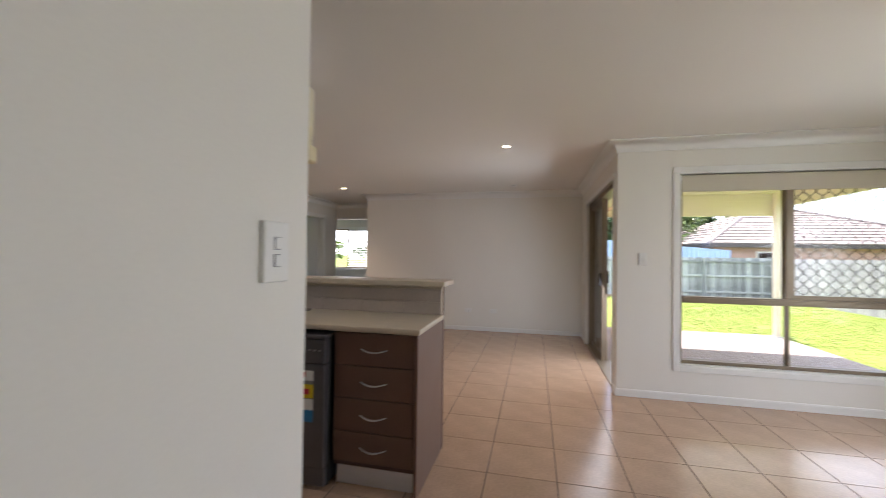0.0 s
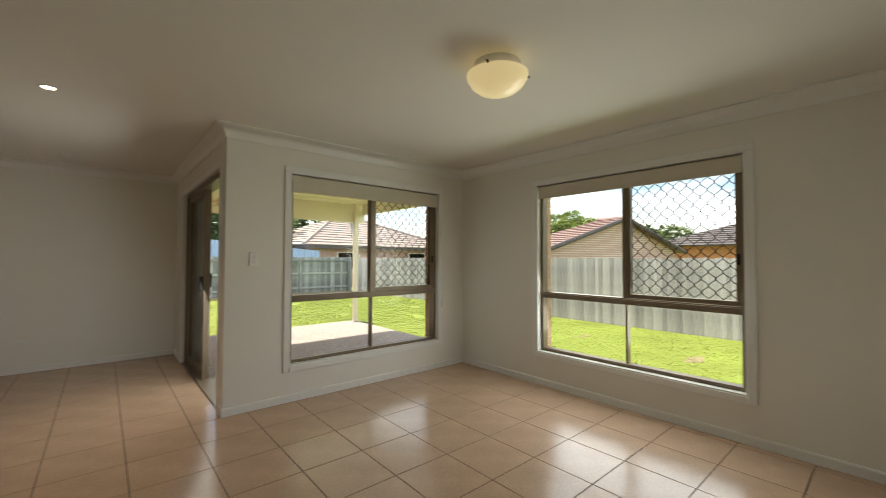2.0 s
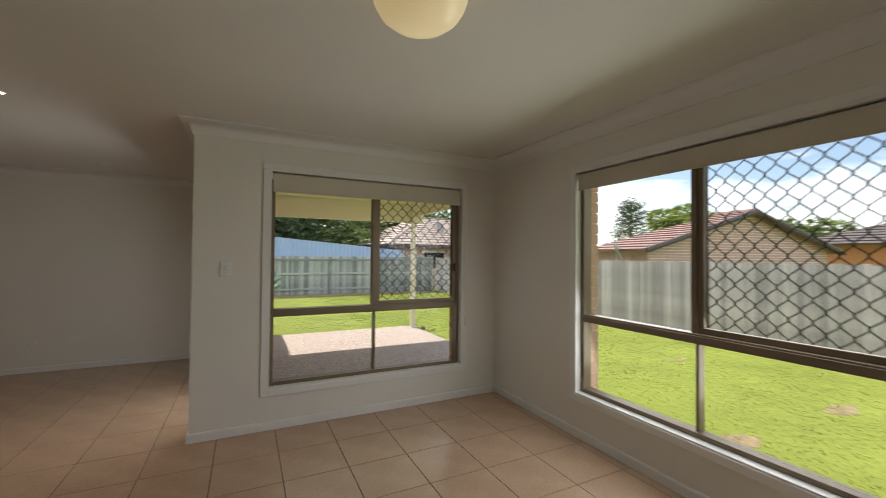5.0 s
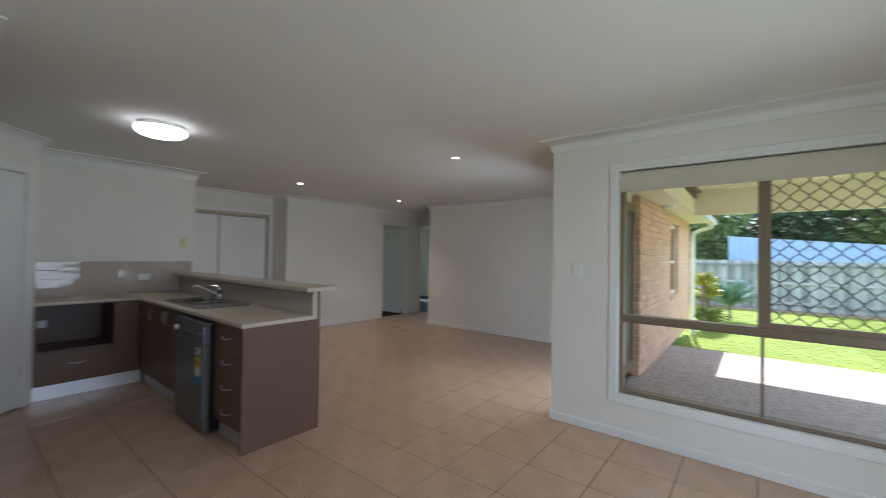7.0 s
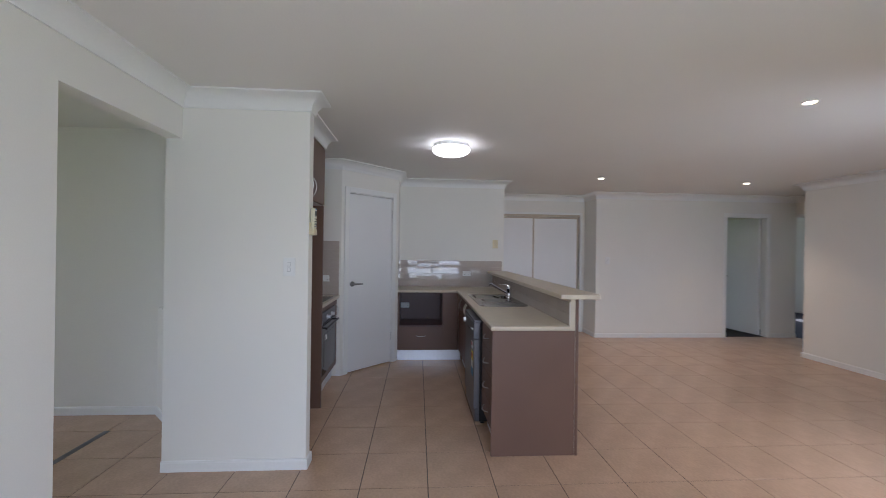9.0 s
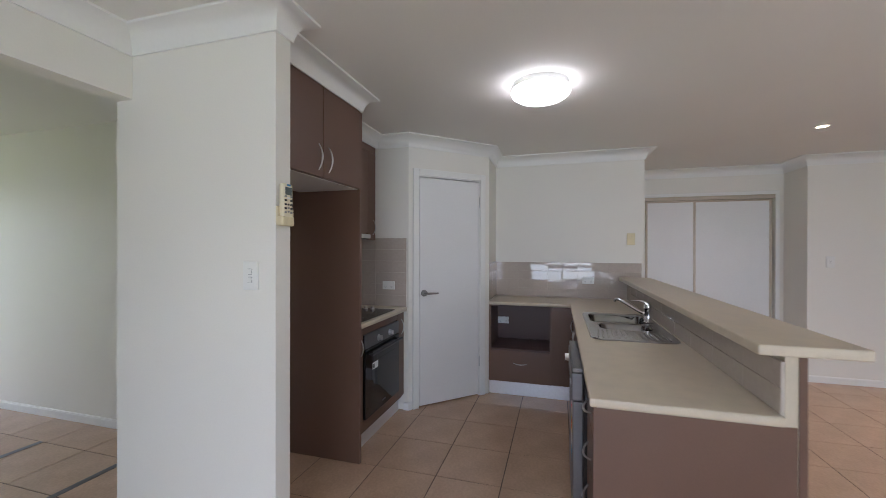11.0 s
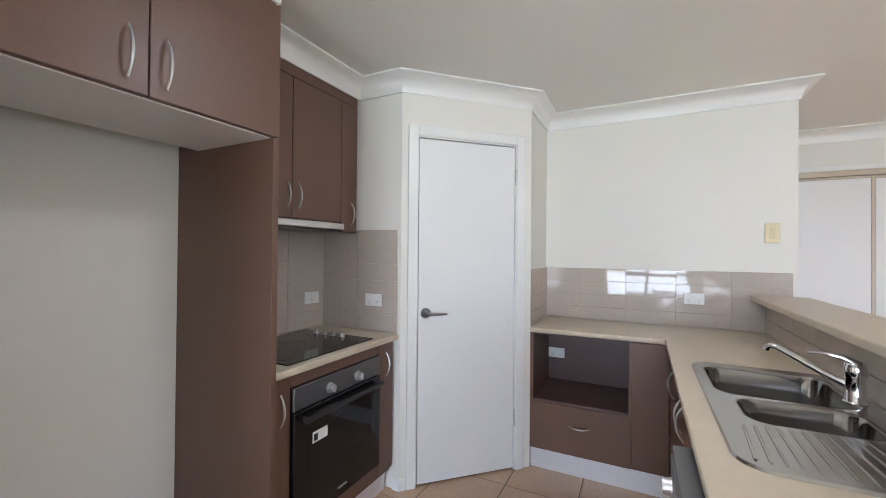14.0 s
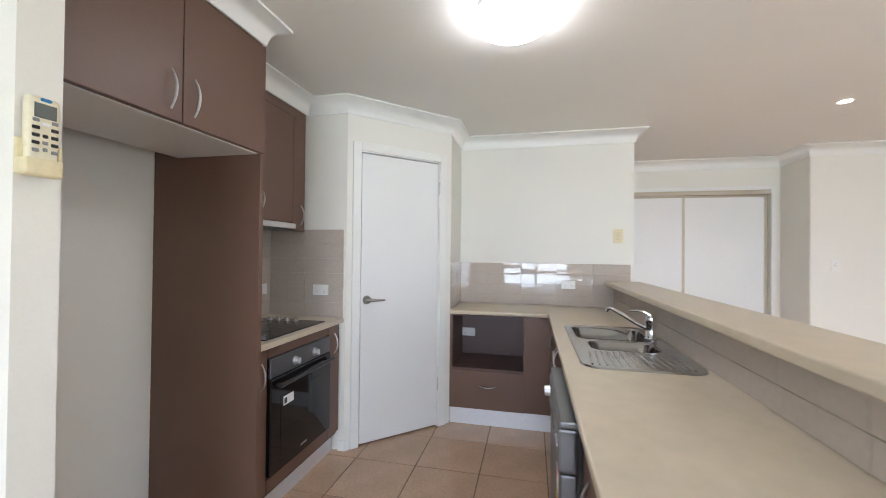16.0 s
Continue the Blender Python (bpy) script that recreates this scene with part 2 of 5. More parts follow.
def sweep(pts, prof):
    """A moulding along a wall line, the room on its left; prof: (out from the wall, z), a closed outline. Mitred at corners."""
    bm = bmesh.new()
    P = [Vector(p) for p in pts]
    rings = []
    for i, p in enumerate(P):
        a = (P[i] - P[i - 1]).normalized() if i else None
        b = (P[i + 1] - P[i]).normalized() if i < len(P) - 1 else None
        na = Vector((-a.y, a.x)) if a else None
        nb = Vector((-b.y, b.x)) if b else None
        if na and nb:
            o = (na + nb) / (1 + na.dot(nb))
        else:
            o = na if na else nb
        rings.append([bm.verts.new((p.x + o.x * d, p.y + o.y * d, z)) for d, z in prof])
    k = len(prof)
    for a, b in zip(rings, rings[1:]):
        for j in range(k):
            bm.faces.new((a[j], a[(j + 1) % k], b[(j + 1) % k], b[j]))
    bm.faces.new(rings[0])
    bm.faces.new(rings[-1])
    return bm


def wall(name, axis, a0, a1, t0, t1, z0=-0.02, z1=2.4, holes=(), material=PAINT, label=""):
    """A wall along x or y with openings (from, to, bottom, top) cut through it."""
    bm = bmesh.new()
    def put(p, q, zb, zt):
        if q - p > 1e-4 and zt - zb > 1e-4:
            box(bm, p, q, t0, t1, zb, zt) if axis == "x" else box(bm, t0, t1, p, q, zb, zt)
    at = a0
    for h0, h1, zb, zt in sorted(holes):
        put(at, h0, z0, z1)
        put(h0, h1, z0, zb)
        put(h0, h1, zt, z1)
        at = h1
    put(at, a1, z0, z1)
    bmesh.ops.remove_doubles(bm, verts=bm.verts[:], dist=1e-5)
    ob = new(name, finish(bm, name, material))
    return tagged(ob, label or "plain off-white painted plaster wall", "wall", kind="structure")
# ---- setting ----
W1 = (2.868, 4.640, 0.320, 2.085)
W2 = (2.405, 4.185, 0.335, 2.075)
SL = (5.50, 7.54, -0.02, 2.10)
wall("wall_dining_north", "x", 2.45, 5.145, 5.32, 5.43, holes=[W1])
wall("wall_dining_east", "y", 1.2, 5.32, 5.035, 5.145, holes=[W2])
wall("wall_dining_south", "x", 1.079, 5.035, 1.20, 1.30, holes=[(1.079, 1.94, -0.02, 2.10)])
wall("wall_living_east", "y", 5.32, 8.13, 2.34, 2.45, holes=[SL])
wall("wall_living_north", "x", -1.465, 2.45, 8.13, 8.23)
wall("wall_hall_east", "y", 8.23, 9.25, -1.465, -1.345)
wall("wall_living_west", "y", 5.735, 9.25, -2.79, -2.69, holes=[(7.97, 8.74, -0.02, 2.05)])
wall("wall_hall_end", "x", -2.69, -1.345, 9.25, 9.35, holes=[(-2.69, -1.90, -0.02, 2.05)])
wall("wall_linen_return", "x", -3.25, -2.79, 5.735, 5.80)
wall("wall_linen", "y", 4.01, 5.735, -3.25, -3.15, holes=[(4.25, 5.65, -0.02, 2.06)])
wall("wall_linen_south", "x", -3.25, -1.985, 3.91, 4.01)
wall("wall_kitchen_west", "y", 2.435, 4.01, -1.985, -1.885)
wall("wall_pantry_return", "x", -1.885, -1.39, 2.435, 2.535)
# Unseen pantry walls, added so no daylight leaks through the door gaps.
wall("wall_pantry_west", "y", 1.25, 2.435, -1.985, -1.885)
wall("wall_pantry_south", "x", -1.885, -0.785, 1.15, 1.25)
wall("wall_pantry_side", "y", 1.25, 1.94, -0.885, -0.785)
wall("wall_kitchen_south", "x", -0.785, 0.99, 1.25, 1.35)
wall("wall_pillar", "y", 1.20, 2.09, 0.99, 1.079)
wall("wall_entry_west", "y", -3.0, 1.25, 0.09, 0.19)
wall("wall_entry_east", "y", -3.0, 1.2, 1.94, 2.04)
# Doorway out of view, made up to hold the hall's added lamp.
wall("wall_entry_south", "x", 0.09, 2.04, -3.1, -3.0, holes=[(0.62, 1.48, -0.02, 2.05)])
lw = bmesh.new()
rl = [[lw.verts.new((px, py, pz)) for px, py in ((0.19, 0.61), (0.83, 1.25), (0.19, 1.25))] for pz in (-0.02, 0.90)]
lw.faces.new(rl[0]), lw.faces.new(rl[1])
for i in range(3):
    lw.faces.new((rl[0][i], rl[0][(i + 1) % 3], rl[1][(i + 1) % 3], rl[1][i]))
tagged(new("wall_entry_low", finish(lw, "wall_entry_low", PAINT)), "low diagonal white plaster wall in the entry", "wall", kind="structure")
# diagonal pantry wall with its door opening
PD = pose(-0.785, 1.94, 0, 0, 0, 135)
dg = bmesh.new()
PL = 0.853
for a, b, zb, zt in ((0, 0.095, -0.02, 2.4), (0.745, PL, -0.02, 2.4), (0.095, 0.745, 2.06, 2.4)):
    box(dg, a, b, 0.0, 0.10, zb, zt)
dgo = new("wall_pantry", finish(dg, "wall_pantry", PAINT))
dgo.matrix_basis = PD
tagged(dgo, "diagonal off-white plaster wall of the corner pantry", "wall", kind="structure")
# pantry and bedroom shells, far rooms
wall("wall_linen_back", "y", 4.01, 5.80, -3.95, -3.85)
wall("wall_bedroom_north", "x", -6.0, -2.79, 9.20, 9.30)
# Unseen window hole, made up to let daylight onto the bedroom door.
wall("wall_bedroom_west", "y", 5.8, 12.1, -6.1, -6.0, holes=[(6.7, 7.4, 1.1, 1.9)])
wall("wall_bedroom_south", "x", -6.0, -3.85, 5.735, 5.80)
W3 = (-4.66, -2.95, 0.88, 2.03)
wall("wall_far_room_north", "x", -6.0, 0.0, 12.0, 12.1, holes=[W3])
wall("wall_far_room_east", "y", 9.45, 12.0, 0.0, 0.1)
wall("wall_outer_north", "x", 0.1, 2.45, 11.9, 12.0)
tagged(new("ceiling", finish(box(cuboid(-6.1, 5.145, -3.1, 5.43, 2.4, 2.5), -6.1, 2.45, 5.43, 12.1, 2.4, 2.5), "ceiling", CEIL)), "flat off-white plasterboard ceiling", "ceiling", kind="structure")
# Out of view above the ceiling; the slab only blocks light.
tagged(new("roof", finish(cuboid(-6.7, 5.9, -3.7, 5.56 + 0.45, 2.52, 2.62), "roof", CEIL)), "plain roof slab over the rooms", "roof", kind="structure")

# cornice along the ceiling and skirting along the floor
COVE = [(0, 2.4), (0, 2.295), (0.010, 2.295), (0.012, 2.310), (0.022, 2.340), (0.044, 2.372), (0.076, 2.386), (0.090, 2.389), (0.090, 2.4)]
RIM = [(1.079, 1.30), (5.035, 1.30), (5.035, 5.32), (2.34, 5.32), (2.34, 8.13), (-1.465, 8.13), (-1.465, 9.25), (-2.69, 9.25), (-2.69, 5.735), (-3.15, 5.735),
       (-3.15, 4.01), (-1.885, 4.01), (-1.885, 2.535), (-1.39, 2.535), (-0.785, 1.94), (-0.785, 1.635), (0.115, 1.635), (0.115, 1.960), (0.99, 1.960), (0.99, 2.09), (1.079, 2.09), (1.079, 1.30)]
tagged(new("cornice", finish(sweep(RIM, COVE), "cornice", TRIM, True)), "white coved plaster cornice along the ceiling", "cornice", kind="structure")
SKIRT = [(0, -0.01), (0.013, -0.01), (0.013, 0.055), (0.009, 0.066), (0, 0.068)]
for run in ([(1.94, 1.30), (5.035, 1.30), (5.035, 5.32), (2.34, 5.32), (2.34, 5.455)], [(2.34, 7.59), (2.34, 8.13), (-1.465, 8.13), (-1.465, 9.25), (-1.83, 9.25)], [(-2.69, 8.80), (-2.69, 9.25)][::-1],
            [(-2.69, 7.92), (-2.69, 5.735), (-3.15, 5.735)], [(0.99, 1.965), (0.99, 2.09), (1.079, 2.09), (1.079, 1.20)], [(0.19, 0.61), (0.19, -3.0)], [(0.83, 1.25), (0.19, 0.61)], [(0.99, 1.965), (0.99, 1.35)][::-1], [(-0.808, 1.963), (-0.785, 1.94), (-0.785, 1.90)]):
    tagged(new("baseboard", finish(sweep(run, SKIRT), "baseboard", SKIRTP)), "low white painted skirting board", "skirting", kind="structure")


def pane_of_mesh(bm, x0, x1, z0, z1, y, dx=0.094, dz=0.105, r=0.0033):
    """A diamond grille of wavy bars with a knot at each crossing."""
    nx = max(2, round((x1 - x0) / (dx / 2)))
    nz = max(2, round((z1 - z0) / (dz / 2)))
    sx, sz = (x1 - x0) / nx, (z1 - z0) / nz
    for i in range(nx + 1):
        for k in range(nz + 1):
            if (i + k) % 2:
                continue
            x, z = x0 + i * sx, z0 + k * sz
            rod(bm, (x, y - r, z - 0.008), (x, y - r, z + 0.008), r * 1.5, n=5)
            for sgn in (1, -1):
                if 0 <= i + sgn <= nx and k + 1 <= nz:
                    e = Vector((x + sgn * sx, y, z + sz))
                    s0 = Vector((x, y, z))
                    tube(bm, [s0, s0 + Vector((sgn * sx * 0.09, 0, sz * 0.2)), s0 + Vector((sgn * sx * 0.91, 0, sz * 0.8)), e], r, 4)
    return bm


def window(name, x, y, rz, w, h, z0, label, rail=0.34):
    """An aluminium sliding window in a lined opening with a flat architrave; its upper half slides on one side, behind a diamond grille."""
    win = thing(name, x, y, z0, rz, label, "window", kind="structure")
    a, d = 0.052, 0.014
    for nm, p in (("architrave", (-a, w + a, -d, 0.0, h, h + a)), ("architrave", (-a, 0, -d, 0, -a, h)), ("architrave", (w, w + a, -d, 0, -a, h)), ("window_sill", (0, w, -d - 0.006, 0, -a, 0.0))):
        part(nm, cuboid(*p, 0.003), TRIM, win)
    for p in ((0, w, -d, 0.085, 0, 0.012), (0, w, -d, 0.085, h - 0.012, h), (0, 0.012, -d, 0.085, 0.012, h - 0.012), (w - 0.012, w, -d, 0.085, 0.012, h - 0.012)):
        part("reveal", cuboid(*p, 0.001), TRIM, win)
    f0, f1 = 0.045, 0.125
    fr = bmesh.new()
    t, tz = 0.03, h * rail
    for p in ((0.012, w - 0.012, f0, f1, 0.012, 0.012 + t), (0.012, w - 0.012, f0, f1, h - 0.012 - t, h - 0.012), (0.012, 0.012 + t, f0, f1, 0.012 + t, h - 0.012 - t), (w - 0.012 - t, w - 0.012, f0, f1, 0.012 + t, h - 0.012 - t)):
        box(fr, *p, 0.002)
    part("window_frame", fr, ALU, win, "bronze aluminium frame", smooth=False)
    part("transom", box(cuboid(0.042, w - 0.042, f0 - 0.008, f1, tz - 0.03, tz + 0.03, 0.003), 0.042, w - 0.042, f0 - 0.016, f0 - 0.008, tz - 0.018, tz + 0.018, 0.002), ALU, win)
    mx = w * 0.505
    part("mullion", cuboid(mx - 0.009, mx + 0.009, f0 + 0.02, f1, 0.042, tz - 0.03, 0.002), ALU, win)
    part("mullion", cuboid(mx - 0.026, mx + 0.008, f0 + 0.005, f1, tz + 0.03, h - 0.042, 0.002), ALU, win)
    # sliding sash with its grille
    sash = bmesh.new()
    s0, s1, b0, b1 = mx + 0.008, w - 0.042, tz + 0.03, h - 0.042
    for p in ((s0, s1, 0.06, 0.085, b0, b0 + 0.035), (s0, s1, 0.06, 0.085, b1 - 0.035, b1), (s0, s0 + 0.035, 0.06, 0.085, b0 + 0.035, b1 - 0.035), (s1 - 0.035, s1, 0.06, 0.085, b0 + 0.035, b1 - 0.035)):
        box(sash, *p, 0.002)
    sash_ob = part("sliding_sash", sash, ALU, win)
    part("latch", cuboid(s1 - 0.028, s1 - 0.008, 0.04, 0.06, b0 + 0.30, b0 + 0.38, 0.004), BLACK, sash_ob)
    part("grille", pane_of_mesh(bmesh.new(), s0 + 0.03, s1 - 0.03, b0 + 0.03, b1 - 0.03, 0.108), GRILLE, win, "black diamond security grille")
    scr = bmesh.new()
    for p in ((s0, s1, 0.1, 0.118, b0, b0 + 0.03), (s0, s1, 0.1, 0.118, b1 - 0.03, b1), (s0, s0 + 0.03, 0.1, 0.118, b0 + 0.03, b1 - 0.03), (s1 - 0.03, s1, 0.1, 0.118, b0 + 0.03, b1 - 0.03)):
        box(scr, *p, 0.002)
    part("grille_frame", scr, GRILLE, win)
    for p in ((0.042, mx - 0.009, 0.092, 0.096, 0.042, tz - 0.03), (mx + 0.009, w - 0.042, 0.092, 0.096, 0.042, tz - 0.03), (0.042, mx - 0.026, 0.092, 0.096, tz + 0.03, h - 0.042), (s0 + 0.035, s1 - 0.035, 0.071, 0.075, b0 + 0.035, b1 - 0.035)):
        g = part("pane", cuboid(*p), GLASS, win)
        g.visible_shadow = False
    return win


window("window_1", W1[0], 5.32, 0, W1[1] - W1[0], W1[3] - W1[2], W1[2], "bronze aluminium window with diamond grille facing the patio")
window("window_2", 5.035, W2[1], -90, W2[1] - W2[0], W2[3] - W2[2], W2[2], "bronze aluminium window with diamond grille facing the side fence")


def roller_blind(x, y, rz, w, top, drop, label):
    b = thing("roller_blind", x, y, top, rz, label, "blind", "roller blinds")
    part("roll", rod(bmesh.new(), (0.02, 0.032, -0.03), (w - 0.02, 0.032, -0.03), 0.022, n=20), BLIND, b, smooth=True)
    part("fabric", cuboid(0.015, w - 0.015, 0.008, 0.011, -drop, -0.03), BLIND, b)
    part("bottom_rail", cuboid(0.015, w - 0.015, 0.002, 0.016, -drop - 0.012, -drop, 0.003), BLIND, b)
    for p in ((0.004, 0.014), (w - 0.014, w - 0.004)):
        part("bracket", cuboid(*p, 0.006, 0.06, -0.06, -0.012, 0.003), PLASTIC, b)
    ch = bmesh.new()
    for k in (0, 0.018):
        tube(ch, [(w - 0.006 + k * 0.3, -0.018 - k, -0.03), (w + 0.03, -0.02 - k, -0.7), (w + 0.045, -0.018 - k, -1.30)], 0.0022, 6)
    part("chain", ch, PLASTIC, b)
    part("chain_holder", cuboid(w + 0.036, w + 0.056, -0.026, -0.001, -1.36, -1.27, 0.004), PLASTIC, b)
    return b


roller_blind(W1[0] + 0.008, 5.315, 0, 1.756, 2.075, 0.155, "beige roller blind drawn up at the head of the patio window")
roller_blind(5.030, W2[1] - 0.008, -90, 1.764, 2.065, 0.13, "beige roller blind drawn up at the head of the side window")
# ---- kitchen ----
def bow_handle(parent, x, y, z, length, upright, out=0.031, face="y", sgn=1, sag=0.012):
    """A bowed chrome pull. It stands off a face towards +y or -y (or +x)."""
    pts = []
    for i in range(9):
        u = i / 8
        o = out * math.sin(math.pi * (0.04 + 0.92 * u)) ** 0.7
        s = (u - 0.5) * length
        if face == "y":
            pts.append((x, y + sgn * o, z + s) if upright else (x + s, y + sgn * o, z - (sag * math.sin(math.pi * u))))
        else:
            pts.append((x + sgn * o, y, z + s) if upright else (x + sgn * o, y + s, z - (sag * math.sin(math.pi * u))))
    return part("handle", tube(bmesh.new(), pts, [0.0034, 0.0037, 0.0042, 0.0048, 0.005, 0.0048, 0.0042, 0.0037, 0.0034], 8, 1.0), ALUF, parent, "brushed silver bow handle", smooth=True)


def leaf(parent, name, x0, x1, y0, y1, z0, z1, material=None, label=""):
    return part(name, cuboid(x0, x1, y0, y1, z0, z1, 0.0015), material or BROWN, parent, label)


PF = 3.325          # front plane of the peninsula
# drawers at the end of the peninsula
dr = thing("drawer_cabinet", 0, 0, 0, 0, "brown laminate cabinet of four drawers at the peninsula end", "cabinet")
part("body", cuboid(0.490, 0.960, PF + 0.019, 3.86, 0.12, 0.868), BROWN_IN, dr)
for zb, zt in ((0.150, 0.314), (0.318, 0.497), (0.501, 0.678), (0.682, 0.858)):
    d_ = leaf(dr, "drawer_front", 0.493, 0.957, PF, PF + 0.018, zb, zt)
    bow_handle(d_, 0.73, PF, (zb + zt) / 2 + 0.005, 0.15, False, sgn=-1)
part("toe_kick", cuboid(0.490, 0.960, PF + 0.05, PF + 0.066, 0, 0.12), KICK, dr, "pale silver toe kick")
leaf(dr, "end_panel", 0.963, 0.981, 3.312, 3.895, 0.0, 0.868)
# dishwasher
dw = thing("dishwasher", 0, -0.045, 0, 0, "freestanding grey steel dishwasher with energy labels on its door", "dishwasher")
part("body", cuboid(-0.122, 0.472, PF + 0.03, 3.85, 0.02, 0.845, 0.004), BLACK, dw)
part("top_edge", cuboid(-0.122, 0.472, PF - 0.020, 3.40, 0.826, 0.847, 0.006, 2), DWSTEEL, dw)
dp = part("control_panel", cuboid(-0.120, 0.470, PF - 0.024, PF + 0.03, 0.692, 0.824, 0.008, 2), DWSTEEL, dw)
part("grip", cuboid(0.08, 0.24, PF - 0.026, PF - 0.015, 0.722, 0.748, 0.004), BLACK, dp, "black grip recess")
for k in range(3):
    part("button", rod(bmesh.new(), (0.38 + 0.03 * k, PF - 0.028, 0.765), (0.38 + 0.03 * k, PF - 0.02, 0.765), 0.006, n=14), ALUF, dp)
part("dial", rod(bmesh.new(), (-0.06, PF - 0.046, 0.76), (-0.06, PF - 0.02, 0.76), 0.02, 0.023, 24), ALUF, dp, "silver programme dial", smooth=True)
dd = part("door", cuboid(-0.118, 0.468, PF - 0.018, PF + 0.03, 0.125, 0.688, 0.006, 2), DWSTEEL, dw)
for nm, zb, zt, m_ in (("label_top", 0.595, 0.650, PLASTIC), ("label_band", 0.575, 0.595, GREYT), ("energy_label", 0.500, 0.575, YELLOW), ("label_mid", 0.435, 0.495, PLASTIC), ("water_label", 0.370, 0.435, BLUEP)):
    lb = part(nm, cuboid(0.312, 0.400, PF - 0.0195, PF - 0.0175, zb, zt), m_, dd)
part("label_mark", cuboid(0.325, 0.352, PF - 0.0205, PF - 0.0195, 0.612, 0.642), REDP, dd)
part("label_mark", cuboid(0.33, 0.378, PF - 0.0205, PF - 0.0195, 0.52, 0.55), REDP, dd)
part("plinth", cuboid(-0.116, 0.466, PF - 0.006, PF + 0.03, 0.018, 0.120, 0.004), DWSTEEL, dw)
for x_ in (-0.09, 0.44):
    part("foot", rod(bmesh.new(), (x_, PF + 0.06, 0.0), (x_, PF + 0.06, 0.03), 0.018, n=12), BLACK, dw)
# sink cabinet
sc = thing("sink_cabinet", 0, 0, 0, 0, "brown laminate sink cabinet with two doors and bow handles", "cabinet")
part("body", cuboid(-1.36, -0.130, PF + 0.019, 3.86, 0.12, 0.700), BROWN_IN, sc)
for x0, x1, hx in ((-1.362, -0.93, -0.965), (-0.926, -0.532, -0.57), (-0.528, -0.133, -0.49)):
    q = leaf(sc, "door", x0, x1, PF, PF + 0.018, 0.150, 0.858)
    bow_handle(q, hx, PF, 0.77, 0.13, True, sgn=-1)
part("toe_kick", cuboid(-1.36, -0.130, PF + 0.05, PF + 0.066, 0, 0.12), KICK, sc)
# west run: open niche for a microwave with a drawer under it
mc = thing("niche_cabinet", 0, 0, 0, 0, "brown laminate cabinet with an open microwave niche above a drawer", "cabinet")
XF = -1.383
part("side_panel", cuboid(-1.87, XF, 2.545, 2.566, 0.136, 0.868), BROWN, mc)
part("side_panel", cuboid(-1.87, XF, 3.118, 3.134, 0.136, 0.868), BROWN, mc)
part("filler_panel", cuboid(XF - 0.018, XF, 3.134, 3.322, 0.134, 0.862, 0.0015), BROWN, mc)
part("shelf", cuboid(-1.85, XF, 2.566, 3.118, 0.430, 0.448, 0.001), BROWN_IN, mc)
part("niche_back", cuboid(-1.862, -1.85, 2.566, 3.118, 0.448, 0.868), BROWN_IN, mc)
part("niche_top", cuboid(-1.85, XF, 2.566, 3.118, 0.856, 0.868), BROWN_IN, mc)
q = part("drawer_front", cuboid(XF - 0.018, XF + 0.001, 2.548, 3.131, 0.132, 0.428, 0.0015), BROWN, mc)
bow_handle(q, XF, 2.846, 0.315, 0.125, False, face="x", sag=0.006)
part("toe_kick", cuboid(XF - 0.045, XF - 0.025, 2.545, 3.36, 0.0, 0.132), KICK, mc, "pale silver toe kick")


def power_point(x, y, z, rz, label, wide=0.115, high=0.072, gangs=2, material=None):
    """A wall plate with sockets: three slots and a rocker for each."""
    m_ = material or PLASTIC
    p = thing("power_point", x, y, z, rz, label, "power point", "power points")
    part("plate", cuboid(-wide / 2, wide / 2, -0.009, 0, -high / 2, high / 2, 0.003, 2), m_, p)
    for g in range(gangs):
        cx = (g - (gangs - 1) / 2) * wide * 0.5
        part("rocker", cuboid(cx - 0.006, cx + 0.006, -0.013, -0.009, 0.010, 0.026, 0.001), m_, p)
        for sx, tilt in ((-0.006, 30), (0.006, -30), (0, 0)):
            b_ = cuboid(-0.001, 0.001, -0.0098, -0.0088, -0.004, 0.004)
            bmesh.ops.transform(b_, matrix=pose(cx + sx, 0, -0.010 - (0.010 if not tilt else 0), 0, tilt, 0), verts=b_.verts[:])
            part("slot", b_, BLACK, p)
    return p


def wall_switch(x, y, z, rz, label, n=2, material=None):
    """A tall plate with rockers; a grey sheet behind each paints its shaded gap."""
    m_ = material or PLASTIC
    p = thing("light_switch", x, y, z, rz, label, "light switch", "light switches")
    part("plate", cuboid(-0.037, 0.037, -0.011, 0, -0.059, 0.059, 0.004, 3), m_, p, smooth=True)
    for k in range(n):
        zc = (k - (n - 1) / 2) * 0.034
        part("gap_shade", cuboid(-0.0095, 0.0095, -0.0118, -0.0108, zc - 0.0125, zc + 0.0125), GREYT, p)
        part("rocker", cuboid(-0.0085, 0.0085, -0.0145, -0.0112, zc - 0.0110, zc + 0.0110, 0.002, 2), m_, p)
    return p


power_point(-1.85, 2.624, 0.64, 90, "white power point inside the microwave niche")
power_point(-1.874, 3.485, 1.085, 90, "white double power point on the tiled splashback")
power_point(-0.774, 1.76, 1.085, 90, "white double power point on the side splashback")
power_point(-0.67, 1.361, 1.085, 180, "white power point on the splashback behind the hob", gangs=1)
power_point(0.70, 1.35, 1.665, 180, "white power point high in the empty fridge recess")
power_point(0.895, 8.13, 0.345, 0, "white power point low on the living room wall")
power_point(0.455, 8.13, 0.345, 0, "white aerial outlet low on the living room wall", gangs=1)
